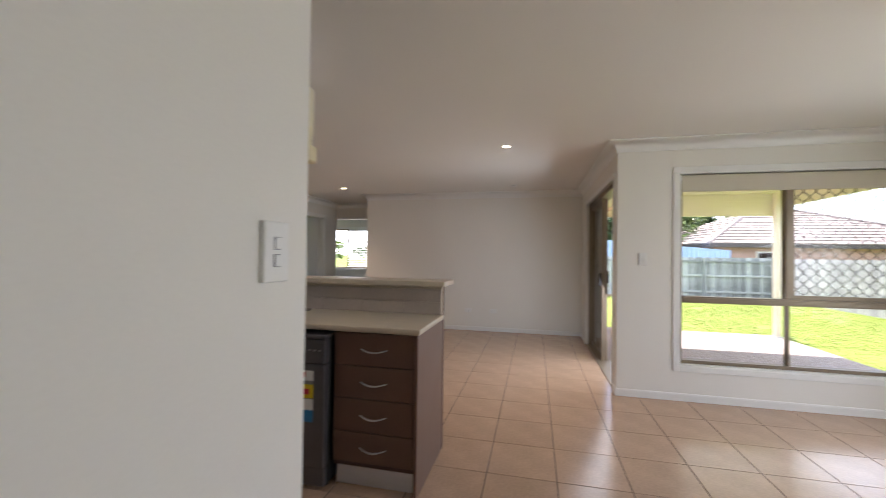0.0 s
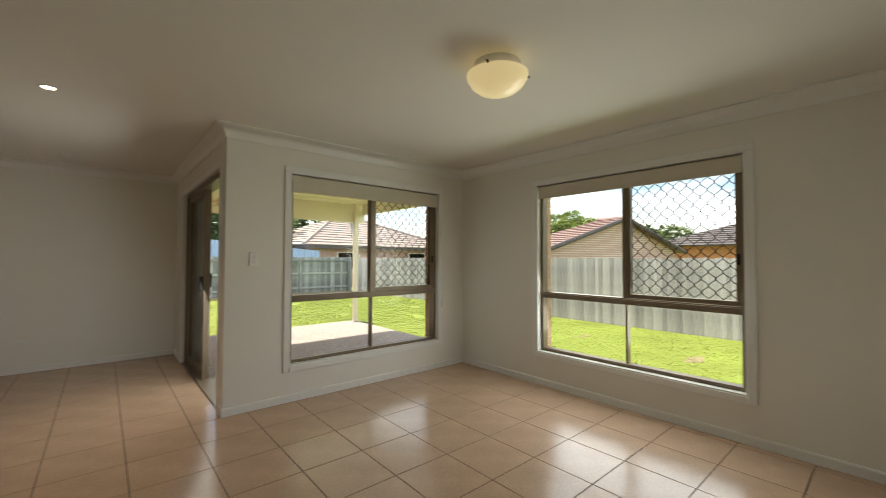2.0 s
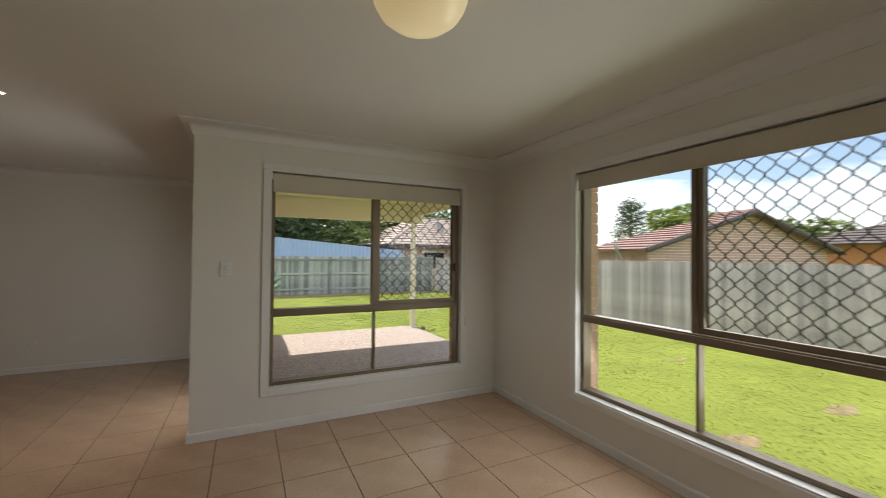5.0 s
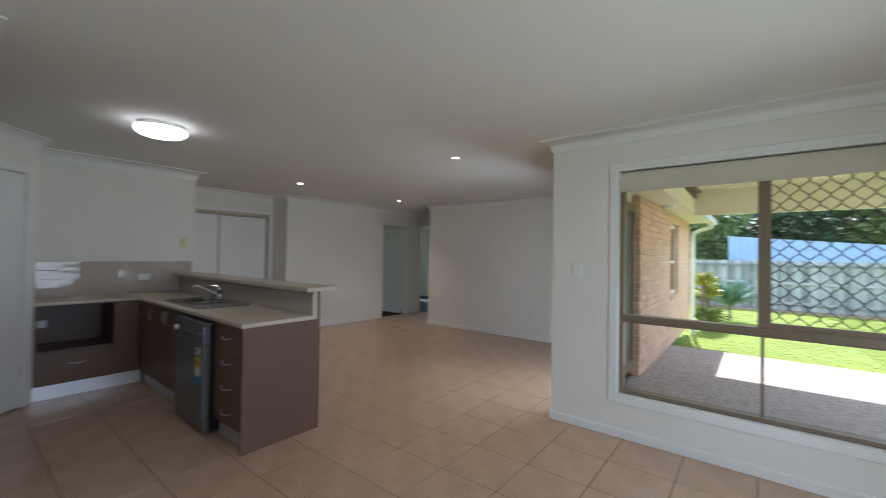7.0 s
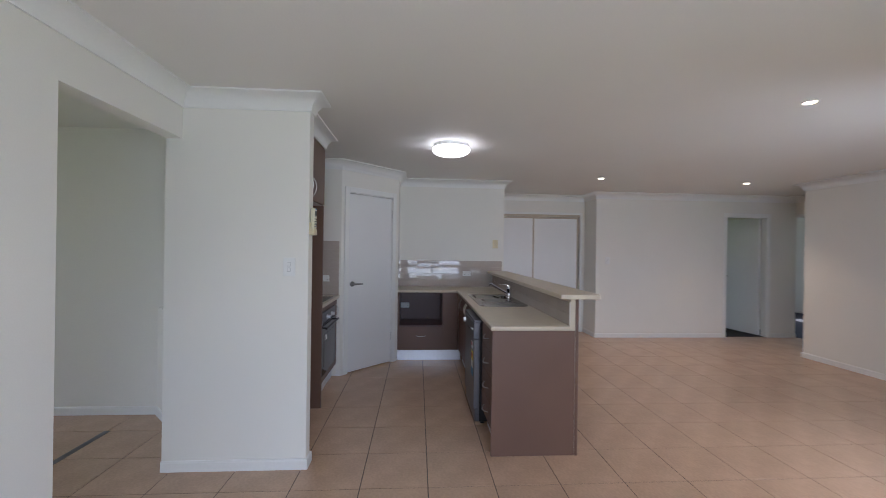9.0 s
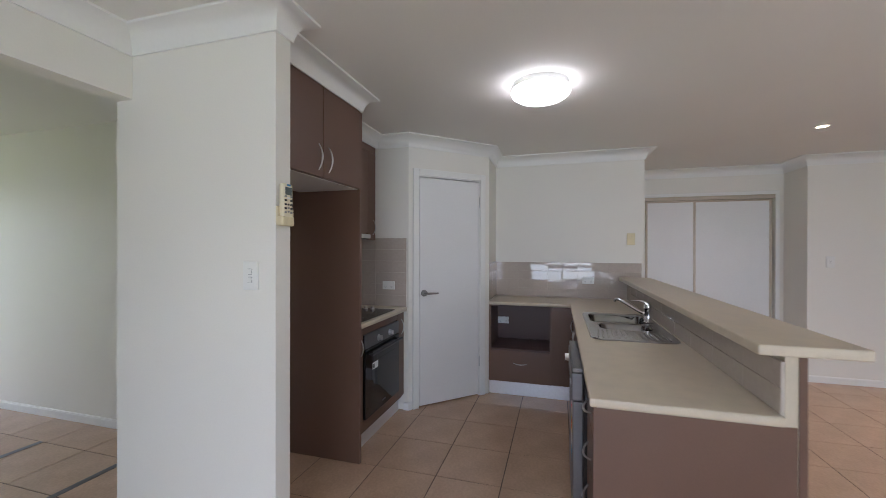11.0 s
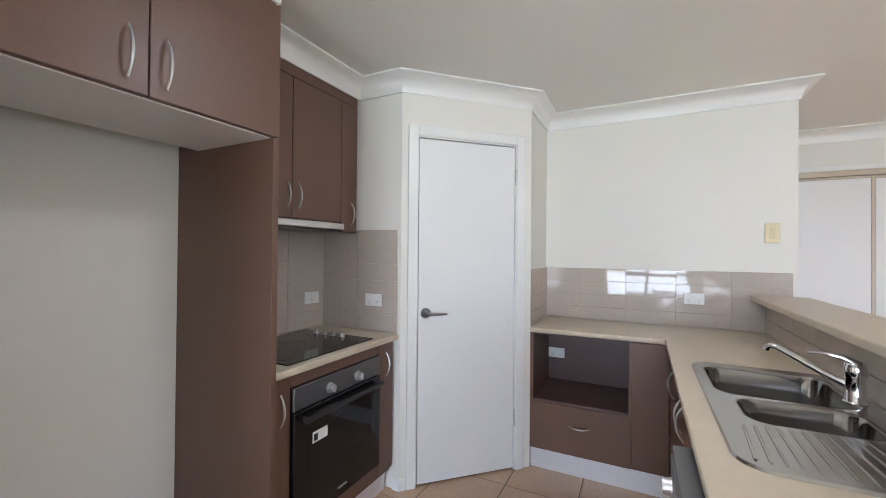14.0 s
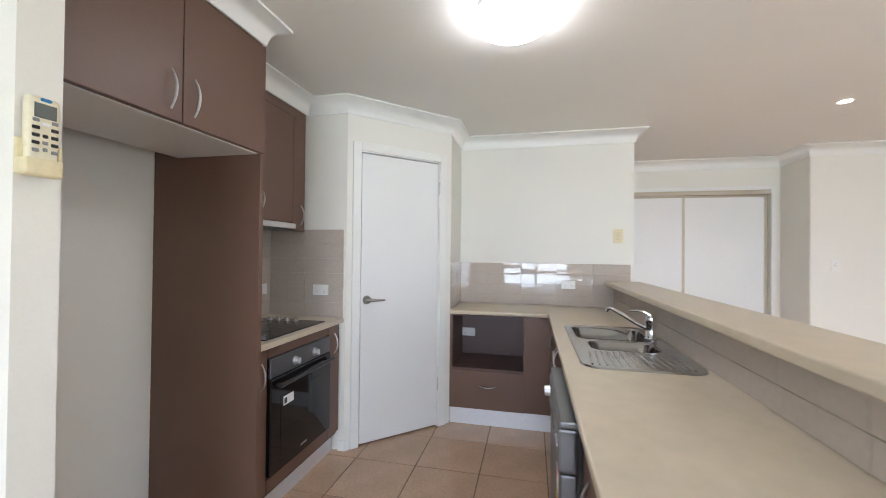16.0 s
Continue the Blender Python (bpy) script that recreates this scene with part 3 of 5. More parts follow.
power_point(5.035, 5.205, 0.325, -90, "white outlet low beside the room corner", wide=0.075, gangs=1)
wall_switch(-1.885, 3.887, 1.505, 90, "yellowed cream switch plate on the kitchen wall", 2, CREAMP)
wall_switch(2.56, 5.32, 1.285, 0, "white double light switch beside the patio window")
wall_switch(-2.69, 5.93, 1.275, 90, "white light switch on the living room wall", 1)
wall_switch(1.079, 1.972, 1.297, 90, "white double light switch on the pillar")

# worktops
def outline_inset(pts, d):
    """An outline of square corners drawn in by d (counter-clockwise)."""
    out = []
    for i, p in enumerate(pts):
        a, b = Vector(pts[i - 1]), Vector(pts[(i + 1) % len(pts)])
        u, w = (Vector(p) - a).normalized(), (b - Vector(p)).normalized()
        n = Vector((-u.y, u.x)) + Vector((-w.y, w.x))
        out.append((p[0] + n.x * d, p[1] + n.y * d))
    return out


def ring_face(bm, outer, inners, z):
    """A plate with holes, filled between its outlines."""
    es, loops = [], []
    for lp in (outer, *inners):
        vs = [bm.verts.new((px, py, z)) for px, py in lp]
        loops.append(vs)
        es += [bm.edges.new((vs[i], vs[(i + 1) % len(vs)])) for i in range(len(vs))]
    bmesh.ops.triangle_fill(bm, edges=es, use_beauty=True)
    return loops


WT = [(-1.875, 2.545), (-1.362, 2.545), (-1.362, 3.300), (0.992, 3.300), (0.992, 3.862), (-1.875, 3.862)]
CUT = [(-0.860, 3.404), (0.030, 3.404), (0.030, 3.806), (-0.860, 3.806)]
bm = bmesh.new()
top = ring_face(bm, outline_inset(WT, 0.008), [CUT], 0.900)
rings = [top[0]] + [[bm.verts.new((px, py, z_)) for px, py in outline_inset(WT, d_)] for d_, z_ in ((0.004, 0.8990), (0.001, 0.8955), (0.0, 0.890), (0.0, 0.878), (0.002, 0.871), (0.006, 0.868))]
for ra_, rb_ in zip(rings, rings[1:]):
    for i in range(len(ra_)):
        bm.faces.new((ra_[i], ra_[(i + 1) % len(ra_)], rb_[(i + 1) % len(rb_)], rb_[i]))
bot = ring_face(bm, outline_inset(WT, 0.006), [CUT], 0.868)
for i in range(4):
    bm.faces.new((top[1][i], top[1][(i + 1) % 4], bot[1][(i + 1) % 4], bot[1][i]))
bmesh.ops.remove_doubles(bm, verts=bm.verts[:], dist=1e-5)
tagged(new("worktop", finish(bm, "worktop", BENCH, True)), "speckled cream laminate worktop of the peninsula and side run", "worktop")
bb = thing("breakfast_bar", 0, 0, 0, 0, "raised cream laminate breakfast bar on a brown-backed upstand", "breakfast bar")
part("upstand", cuboid(-1.885, 0.978, 3.862, 3.897, 0.0, 1.089), BENCH, bb)
part("back_panel", cuboid(-1.885, 0.984, 3.897, 3.918, 0.0, 1.089, 0.001), BROWN, bb, "brown laminate back panel")
part("top", cuboid(-1.885, 1.015, 3.778, 4.060, 1.090, 1.124, 0.007, 3), BENCH, bb, smooth=True)

# sink with two bowls and a fluted drainer
sk = thing("kitchen_sink", 0, 0, 0.9, 0, "stainless steel sink with two bowls and a fluted drainer", "sink")
SX0, SX1, SY0, SY1 = -0.893, 0.062, 3.376, 3.834


def rrect(x0, x1, y0, y1, r, n=6):
    out = []
    for cx, cy, a0 in ((x1 - r, y1 - r, 0), (x0 + r, y1 - r, 90), (x0 + r, y0 + r, 180), (x1 - r, y0 + r, 270)):
        for k in range(n + 1):
            a = radians(a0 + 90 * k / n)
            out.append((cx + r * math.cos(a), cy + r * math.sin(a)))
    return out


def bowl(parent, x0, x1, y0, y1, deep):
    bm = bmesh.new()
    rings = []
    for inset, z, r in ((-0.006, 0.008, 0.062), (0.0, 0.007, 0.058), (0.006, -0.004, 0.055), (0.014, -deep * 0.9, 0.05), (0.04, -deep, 0.045)):
        rings.append([bm.verts.new((px, py, z)) for px, py in rrect(x0 + inset, x1 - inset, y0 + inset, y1 - inset, r)])
    k = len(rings[0])
    for a, b in zip(rings, rings[1:]):
        for j in range(k):
            bm.faces.new((a[j], a[(j + 1) % k], b[(j + 1) % k], b[j]))
    bm.faces.new(rings[-1])
    ob = part("bowl", bm, BOWLSTEEL, parent, smooth=True)
    part("waste", lathe(bmesh.new(), [(0.038, 0.004), (0.032, 0.006), (0.026, 0.002), (0.0, 0.001)], (x0 + x1) / 2, (y0 + y1) / 2, 24), CHROME, ob, smooth=True).location.z = -deep
    return ob


B1, B2 = (-0.835, -0.475, 3.412, 3.790), (-0.445, -0.235, 3.452, 3.755)
deck = bmesh.new()
oy = rrect(SX0, SX1, SY0, SY1, 0.075, 8)
ring_face(deck, oy, [rrect(B1[0] - 0.006, B1[1] + 0.006, B1[2] - 0.006, B1[3] + 0.006, 0.062), rrect(B2[0] - 0.006, B2[1] + 0.006, B2[2] - 0.006, B2[3] + 0.006, 0.062)], 0.008)
vs_a = [deck.verts.new((px, py, 0.008)) for px, py in oy]
vs_b = [deck.verts.new((px, py, 0.0005)) for px, py in rrect(SX0 - 0.004, SX1 + 0.004, SY0 - 0.004, SY1 + 0.004, 0.079, 8)]
for i in range(len(vs_a)):
    deck.faces.new((vs_a[i], vs_a[(i + 1) % len(vs_a)], vs_b[(i + 1) % len(vs_b)], vs_b[i]))
part("deck", deck, STEEL, sk)
bowl(sk, *B1, 0.165)
bowl(sk, *B2, 0.12)
for k in range(14):
    yy = 3.415 + k * 0.0285
    back = 0.022 * ((k - 6.5) / 6.5) ** 2
    part("flute", tube(bmesh.new(), [(-0.222 + back, 3.60 + (yy - 3.60) * 0.90, 0.0066), (-0.205 + back, 3.60 + (yy - 3.60) * 0.91, 0.0080), (0.022, yy, 0.0080), (0.040 - back, yy, 0.0066)], [0.002, 0.0042, 0.0042, 0.002], 8, 0.8), STEEL, sk, smooth=True)
tp = thing("mixer_tap", -0.555, 3.785, 0.908, 0, "chrome single-lever kitchen mixer tap", "tap")
part("base", lathe(bmesh.new(), [(0, 0), (0.030, 0.0), (0.030, 0.004), (0.026, 0.009), (0.0250, 0.078), (0.0275, 0.083), (0.0285, 0.110), (0.025, 0.124), (0.015, 0.133), (0, 0.136)], n=28), CHROME, tp, smooth=True)
part("spout", tube(bmesh.new(), [(0.0, -0.008, 0.050), (-0.03, -0.06, 0.074), (-0.066, -0.125, 0.112), (-0.092, -0.172, 0.138), (-0.101, -0.188, 0.140), (-0.106, -0.197, 0.133), (-0.108, -0.200, 0.122)], [0.0125, 0.0115, 0.0105, 0.010, 0.010, 0.0105, 0.0105], 14), CHROME, tp, smooth=True)
part("lever", tube(bmesh.new(), [(0.004, 0.006, 0.122), (-0.014, -0.024, 0.138), (-0.036, -0.064, 0.141), (-0.054, -0.098, 0.136)], [0.024, 0.018, 0.010, 0.006], 12, 0.5), CHROME, tp, smooth=True)

# stove run
SF = 1.905
so = thing("oven_cabinet", -0.022, 0, 0, 0, "brown laminate cabinet housing the oven, narrow door each side", "cabinet")
part("body", cuboid(-0.745, 0.110, 1.36, SF - 0.019, 0.12, 0.868), BROWN_IN, so)
q = leaf(so, "door", 0.002, 0.108, SF - 0.018, SF, 0.145, 0.862)
bow_handle(q, 0.055, SF, 0.735, 0.13, True)
q = leaf(so, "door", -0.742, -0.605, SF - 0.018, SF, 0.145, 0.862)
bow_handle(q, -0.665, SF, 0.745, 0.13, True)
leaf(so, "rail", -0.602, -0.001, SF - 0.018, SF, 0.812, 0.862)
leaf(so, "lower_panel", -0.602, -0.001, SF - 0.018, SF, 0.145, 0.212)
part("toe_kick", cuboid(-0.745, 0.110, SF - 0.07, SF - 0.05, 0, 0.12), KICK, so)
ov = thing("oven", -0.022, 0, 0, 0, "built-in oven with black glass door and steel control panel", "oven")
part("body", cuboid(-0.585, -0.018, 1.42, SF, 0.22, 0.805), BLACK, ov)
cp = part("control_panel", cuboid(-0.597, -0.006, SF, SF + 0.014, 0.712, 0.808, 0.003), DWSTEEL, ov)
for kx in (-0.214, -0.411):
    kb = part("knob", lathe(bmesh.new(), [(0.024, 0), (0.024, 0.004), (0.019, 0.006), (0.017, 0.026), (0.014, 0.029), (0, 0.029)], n=24), ALUF, cp, smooth=True)
    kb.matrix_basis = pose(kx, SF + 0.014, 0.752, -90, 0, 0)
    part("pointer", cuboid(-0.003, 0.003, -0.016, 0.016, 0.028, 0.034, 0.001), ALUF, kb)
od = part("door", cuboid(-0.597, -0.006, SF, SF + 0.018, 0.222, 0.704, 0.004), BGLASS, ov, "black glass oven door")
part("door_window", cuboid(-0.52, -0.085, SF + 0.018, SF + 0.0195, 0.30, 0.60, 0.0005), BGLASS, od)
oh = bmesh.new()
tube(oh, [(-0.575, SF + 0.050, 0.672), (-0.03, SF + 0.050, 0.672)], 0.011, 12)
part("handle", oh, BLACK, od, smooth=True)
for kx in (-0.55, -0.055):
    part("handle_post", rod(bmesh.new(), (kx, SF + 0.015, 0.672), (kx, SF + 0.05, 0.672), 0.008, n=10), BLACK, od)
part("sticker", cuboid(-0.195, -0.105, SF + 0.0197, SF + 0.0206, 0.545, 0.592), PLASTIC, od, "white sticker with black print")
part("sticker_print", cuboid(-0.135, -0.112, SF + 0.0206, SF + 0.0211, 0.552, 0.582), BLACK, od)
part("logo_bar", cuboid(-0.33, -0.27, SF + 0.0182, SF + 0.0188, 0.262, 0.272), GREYT, od)
tagged(new("stove_worktop", finish(cuboid(-0.782, 0.088, 1.352, 1.932, 0.868, 0.900, 0.006, 3), "stove_worktop", BENCH, True)), "speckled cream laminate worktop round the hob", "worktop")
hb = thing("ceramic_hob", -0.018, 0, 0.9, 0, "black ceramic glass hob with a row of four knobs", "hob")
part("glass", cuboid(-0.575, 0.005, 1.40, 1.895, 0.0, 0.006, 0.002), BGLASS, hb)
for cx, cy, r in ((-0.10, 1.75, 0.095), (-0.10, 1.53, 0.075), (-0.36, 1.75, 0.075), (-0.36, 1.53, 0.095)):
    part("zone_ring", lathe(bmesh.new(), [(r, 0.0061), (r, 0.0067), (r - 0.003, 0.0067), (r - 0.003, 0.0061)], cx, cy, 40), BLACK, hb)
for k in range(4):
    part("knob", lathe(bmesh.new(), [(0.02, 0.006), (0.018, 0.012), (0.015, 0.026), (0.0, 0.027)], -0.525, 1.535 + k * 0.06, 20), BRUSHED, hb, smooth=True)
# overhead cupboards
oc = thing("overhead_cabinet", -0.024, -0.024, 1.797, 0, "deep brown overhead cabinet above the empty fridge recess", "cabinet")
part("body", cuboid(0.140, 1.012, 1.520, 1.960, 0.0, 0.52), BROWN, oc)
part("tall_panel", box(cuboid(0.112, 0.138, 1.376, 1.975, -1.797, -0.002, 0.001), 0.112, 0.138, 1.376, 1.958, -0.002, 0.495), BROWN, oc, "tall brown side panel down to the floor")
part("underside", cuboid(0.140, 1.012, 1.520, 1.9595, -0.004, 0.0), WHITEBOARD, oc, "pale underside board")
for x0, x1, hx in ((0.114, 0.556, 0.515), (0.560, 1.010, 0.612)):
    q = leaf(oc, "door", x0, x1, 1.961, 1.979, 0.002, 0.518)
    bow_handle(q, hx, 1.979, 0.105, 0.14, True)
o2 = thing("overhead_cabinet", -0.024, -0.015, 1.483, 0, "brown overhead cabinet with three doors above the hob", "cabinet")
part("body", cuboid(-0.738, 0.112, 1.367, 1.630, 0.02, 0.825), BROWN, o2)
for x0, x1, zb, hx in ((-0.736, -0.600, 0.0, -0.68), (-0.596, -0.243, 0.055, -0.275), (-0.239, 0.110, 0.055, -0.205)):
    q = leaf(o2, "door", x0, x1, 1.631, 1.649, zb, 0.755)
    bow_handle(q, hx, 1.649, zb + 0.11, 0.13, True)
leaf(o2, "top_rail", -0.736, 0.110, 1.631, 1.649, 0.758, 0.825)
rh = thing("range_hood", -0.024, -0.012, 1.483, 0, "slide-out range hood with pale steel front under the cabinet", "range hood")
part("front_rail", cuboid(-0.597, 0.005, 1.40, 1.672, 0.012, 0.046, 0.003), ALUF, rh)
part("filter", cuboid(-0.58, -0.01, 1.41, 1.66, 0.002, 0.012), BLACK, rh)
tagged(new("bulkhead", finish(box(cuboid(-0.785, 0.115, 1.35, 1.635, 2.318, 2.4), 0.115, 0.99, 1.35, 1.960, 2.318, 2.4), "bulkhead", PAINT)), "plaster bulkhead above the cupboards", "bulkhead", kind="structure")


# ceramic splashback tiles, bedded on the walls
tilt = random.Random(5)


def splash(name, x, y, z, rz, w, h, tw, th, start=0.0):
    """A tiled splashback; local x runs along the wall and -y faces the room."""
    s_ = thing(name, x, y, z, rz, "glossy grey-beige ceramic wall tiles of the splashback", "splashback", kind="structure")
    part("grout", cuboid(0, w, -0.006, 0, 0, h), SGROUT, s_)
    meshes = {}
    r = 0
    zz = 0.0
    while zz < h - 0.01:
        z1 = min(zz + th, h)
        xx = -start
        while xx < w - 0.005:
            a, b = max(xx, 0), min(xx + tw, w)
            if b - a > 0.01:
                key = (round(b - a, 4), round(z1 - zz, 4))
                if key not in meshes:
                    meshes[key] = finish(cuboid(0.001, key[0] - 0.001, -0.010, -0.004, 0.001, key[1] - 0.001, 0.0012), "tile", SPLASH)
                t_ = new("tile", meshes[key])
                t_.parent = s_
                t_.matrix_basis = pose(a, 0, zz, tilt.uniform(-0.35, 0.35), 0, tilt.uniform(-0.22, 0.22))
            xx += tw
        zz = z1
    return s_


splash("splashback", 0.976, 3.862, 0.9, 0, 2.86, 0.166, 0.30, 0.083, 0.1).matrix_basis = pose(-1.885, 3.862, 0.9)
splash("splashback", -1.885, 2.535, 0.9, 90, 1.45, 0.365, 0.30, 0.0915, 0.05)
splash("splashback", -1.39, 2.535, 0.9, 180, 0.495, 0.365, 0.30, 0.0915, 0.1)
splash("splashback", 0.09, 1.35, 0.9, 180, 0.87, 0.60, 0.30, 0.10, 0.02)
splash("splashback", -0.785, 1.352, 0.9, 90, 0.57, 0.60, 0.30, 0.10, 0.02)

# pantry door on the diagonal
pd = thing("door_1", 0, 0, 0, 0, "white flush pantry door, shut, with a silver lever handle", "door", kind="structure")
pd.matrix_basis = PD
D0, D1 = 0.102, 0.738
part("door_leaf", cuboid(D0 + 0.004, D1 - 0.004, 0.001, 0.036, 0.012, 2.041, 0.002), DOORW, pd)
for p in ((0.038, 0.096, -0.016, 0.0, 0, 2.115), (0.744, 0.802, -0.016, 0.0, 0, 2.115), (0.096, 0.744, -0.016, 0.0, 2.055, 2.115)):
    part("architrave", cuboid(*p, 0.003), TRIM, pd)
for p in ((0.095, 0.102, -0.001, 0.1, 0, 2.055), (0.738, 0.745, -0.001, 0.1, 0, 2.055), (0.102, 0.738, -0.001, 0.1, 2.048, 2.056)):
    part("jamb", cuboid(*p), TRIM, pd)


def lever(parent, x, y, z, sgn=1, out=1):
    """A lever handle on a round rose, out of a face towards -y (out=-1: +y)."""
    h_ = part("door_handle", rod(bmesh.new(), (x, y, z), (x, y - out * 0.012, z), 0.031, 0.028, 28), BRUSHED, parent, "brushed silver lever handle", smooth=True)
    part("lever", tube(bmesh.new(), [(x, y - out * 0.008, z), (x, y - out * 0.045, z), (x + sgn * 0.012, y - out * 0.055, z), (x + sgn * 0.05, y - out * 0.056, z), (x + sgn * 0.115, y - out * 0.050, z - 0.002)], [0.010, 0.010, 0.010, 0.009, 0.007], 12), BRUSHED, h_, smooth=True)


lever(pd, D0 + 0.05, -0.001, 1.012)
for hz in (0.28, 1.80):
    part("hinge", rod(bmesh.new(), (D1 + 0.001, -0.006, hz), (D1 + 0.001, -0.006, hz + 0.1), 0.006, n=10), ALUF, pd)

# remote control in its holder on the end of the pillar
rc = thing("remote_control", 1.044, 2.09, 1.503, 180, "aged cream air-conditioner remote in a wall holder", "remote control")
part("holder", box(box(cuboid(-0.037, 0.037, -0.012, 0, 0.004, 0.082, 0.005, 2), -0.037, 0.037, -0.036, -0.006, 0.0, 0.040, 0.008, 3), 0.029, 0.037, -0.030, -0.006, 0.03, 0.075, 0.003, 2), CREAMP, rc, smooth=True)
hbd = part("handset", box(cuboid(-0.030, 0.030, -0.034, -0.008, 0.060, 0.176, 0.011, 3), -0.027, 0.027, -0.033, -0.008, 0.008, 0.075, 0.010, 3), HANDSET, rc, smooth=True)
part("display", cuboid(-0.021, 0.021, -0.0352, -0.033, 0.128, 0.160, 0.001), LCD, hbd)
part("badge", cuboid(-0.010, 0.010, -0.0352, -0.033, 0.165, 0.172, 0.003, 2), BLUEP, hbd, "small blue badge")
for c, r_, m_, w_ in ((-1, 4, GREYT, 0.006), (1, 4, GREYT, 0.006), (-1, 3, BLACK, 0.007), (1, 3, BLACK, 0.007), (0, 3.6, PLASTIC, 0.008), (-1, 2, BLACK, 0.007), (0, 2, BLACK, 0.005), (1, 2, BLACK, 0.007),
                      (-1, 1, BLACK, 0.007), (0, 1.1, GREYT, 0.005), (1, 1, BLACK, 0.007), (-1, 0, GREYT, 0.006), (0, 0.2, GREYT, 0.004), (1, 0, GREYT, 0.006)):
    part("button", cuboid(c * 0.0175 - w_, c * 0.0175 + w_, -0.0362, -0.032, 0.052 + r_ * 0.0165, 0.060 + r_ * 0.0165, 0.002, 2), m_, hbd)
# ---- lamps ----
def ceiling_dome(x, y):
    d = thing("ceiling_dome_light", x, y, 2.4, 0, "frosted cream glass dome light held by three brass knobs", "ceiling light")
    part("pan", lathe(bmesh.new(), [(0.0, 0.0), (0.130, 0.0), (0.134, -0.010), (0.132, -0.066), (0, -0.066)], n=40), PLASTIC, d, smooth=True)
    part("glass_dome", lathe(bmesh.new(), [(0.164, -0.060), (0.172, -0.063), (0.173, -0.072), (0.166, -0.092), (0.146, -0.125), (0.112, -0.152), (0.070, -0.170), (0.03, -0.178), (0, -0.179)], n=48), DOMEG, d, smooth=True)
    for a in (-35, 85, 205):
        c, s = math.cos(radians(a)), math.sin(radians(a))
        part("knob", rod(bmesh.new(), (0.130 * c, 0.130 * s, -0.064), (0.188 * c, 0.188 * s, -0.064), 0.007, n=10), BLACK, d)
    return d


def oyster(x, y):
    d = thing("oyster_light", x, y, 2.4, 0, "round white oyster ceiling light, switched on", "ceiling light")
    part("base", lathe(bmesh.new(), [(0.0, 0.0), (0.164, 0.0), (0.167, -0.034), (0.158, -0.037), (0, -0.037)], n=48), PLASTIC, d, smooth=True)
    part("diffuser", lathe(bmesh.new(), [(0.160, -0.036), (0.172, -0.039), (0.175, -0.050), (0.166, -0.068), (0.136, -0.087), (0.076, -0.099), (0, -0.103)], n=48), LAMPW, d, smooth=True)
    return d


def downlight(x, y):
    d = thing("downlight", x, y, 2.4, 0, "small recessed ceiling downlight, switched on", "downlight", "downlights")
    part("ring", lathe(bmesh.new(), [(0.046, 0.0), (0.047, -0.004), (0.040, -0.006), (0.032, -0.002), (0.032, 0.0)], n=28), PLASTIC, d, smooth=True)
    part("lamp", lathe(bmesh.new(), [(0.0, -0.003), (0.032, -0.003), (0.032, 0.0)], n=24), LAMPD, d)
    s_ = new("downlight_beam", bpy.data.lights.new("downlight_beam", "SPOT"))
    s_.data.energy, s_.data.spot_size, s_.data.spot_blend, s_.data.color, s_.data.shadow_soft_size = 14, radians(95), 0.8, (1.0, 0.75, 0.5), 0.03
    s_.matrix_world = pose(x, y, 2.39)
    return d


ceiling_dome(3.255, 3.17)
oyster(-0.01, 3.09)
for x_, y_ in ((1.29, 5.29), (-1.56, 7.36), (-1.48, 5.23)):
    downlight(x_, y_)
v = thing("ceiling_sensor", 1.254, 7.48, 2.4, 0, "small round white ceiling sensor", "ceiling sensor")
part("rim", lathe(bmesh.new(), [(0.05, 0.0), (0.052, -0.012), (0.04, -0.022), (0, -0.024)], n=28), PLASTIC, v, smooth=True)

# split air conditioner on the south wall
ac = thing("air_conditioner", 4.015, 1.30, 1.895, 0, "white wall-mounted split air conditioner with a stickered end", "air conditioner")
prof = [(0.0, 0.0), (0.10, -0.005), (0.150, 0.012), (0.198, 0.075), (0.212, 0.16), (0.210, 0.24), (0.190, 0.286), (0.150, 0.298), (0.0, 0.298)]
bm = bmesh.new()
ra = [bm.verts.new((0, y_, z_)) for y_, z_ in prof]
rb = [bm.verts.new((0.96, y_, z_)) for y_, z_ in prof]
for j in range(len(prof)):
    k = (j + 1) % len(prof)
    bm.faces.new((ra[j], ra[k], rb[k], rb[j]))
bm.faces.new(ra), bm.faces.new(rb)
bmesh.ops.bevel(bm, geom=[e for e in bm.edges if abs(e.verts[0].co.x - e.verts[1].co.x) < 1e-6], offset=0.014, segments=3, affect="EDGES")
body = part("body", bm, PLASTIC, ac, smooth=True)
part("air_slot", tube(bmesh.new(), [(0.08, 0.169, 0.030), (0.88, 0.169, 0.030)], 0.009, 6), BLACK, ac, "dark air outlet slot")
part("louvre", tube(bmesh.new(), [(0.06, 0.199, 0.072), (0.91, 0.199, 0.072)], 0.003, 6), GREYT, ac)
part("panel_seam", tube(bmesh.new(), [(0.03, 0.2118, 0.145), (0.93, 0.2118, 0.145)], 0.002, 6), GREYT, ac)
part("display", cuboid(0.78, 0.85, 0.209, 0.214, 0.105, 0.145, 0.002), GREYT, ac)
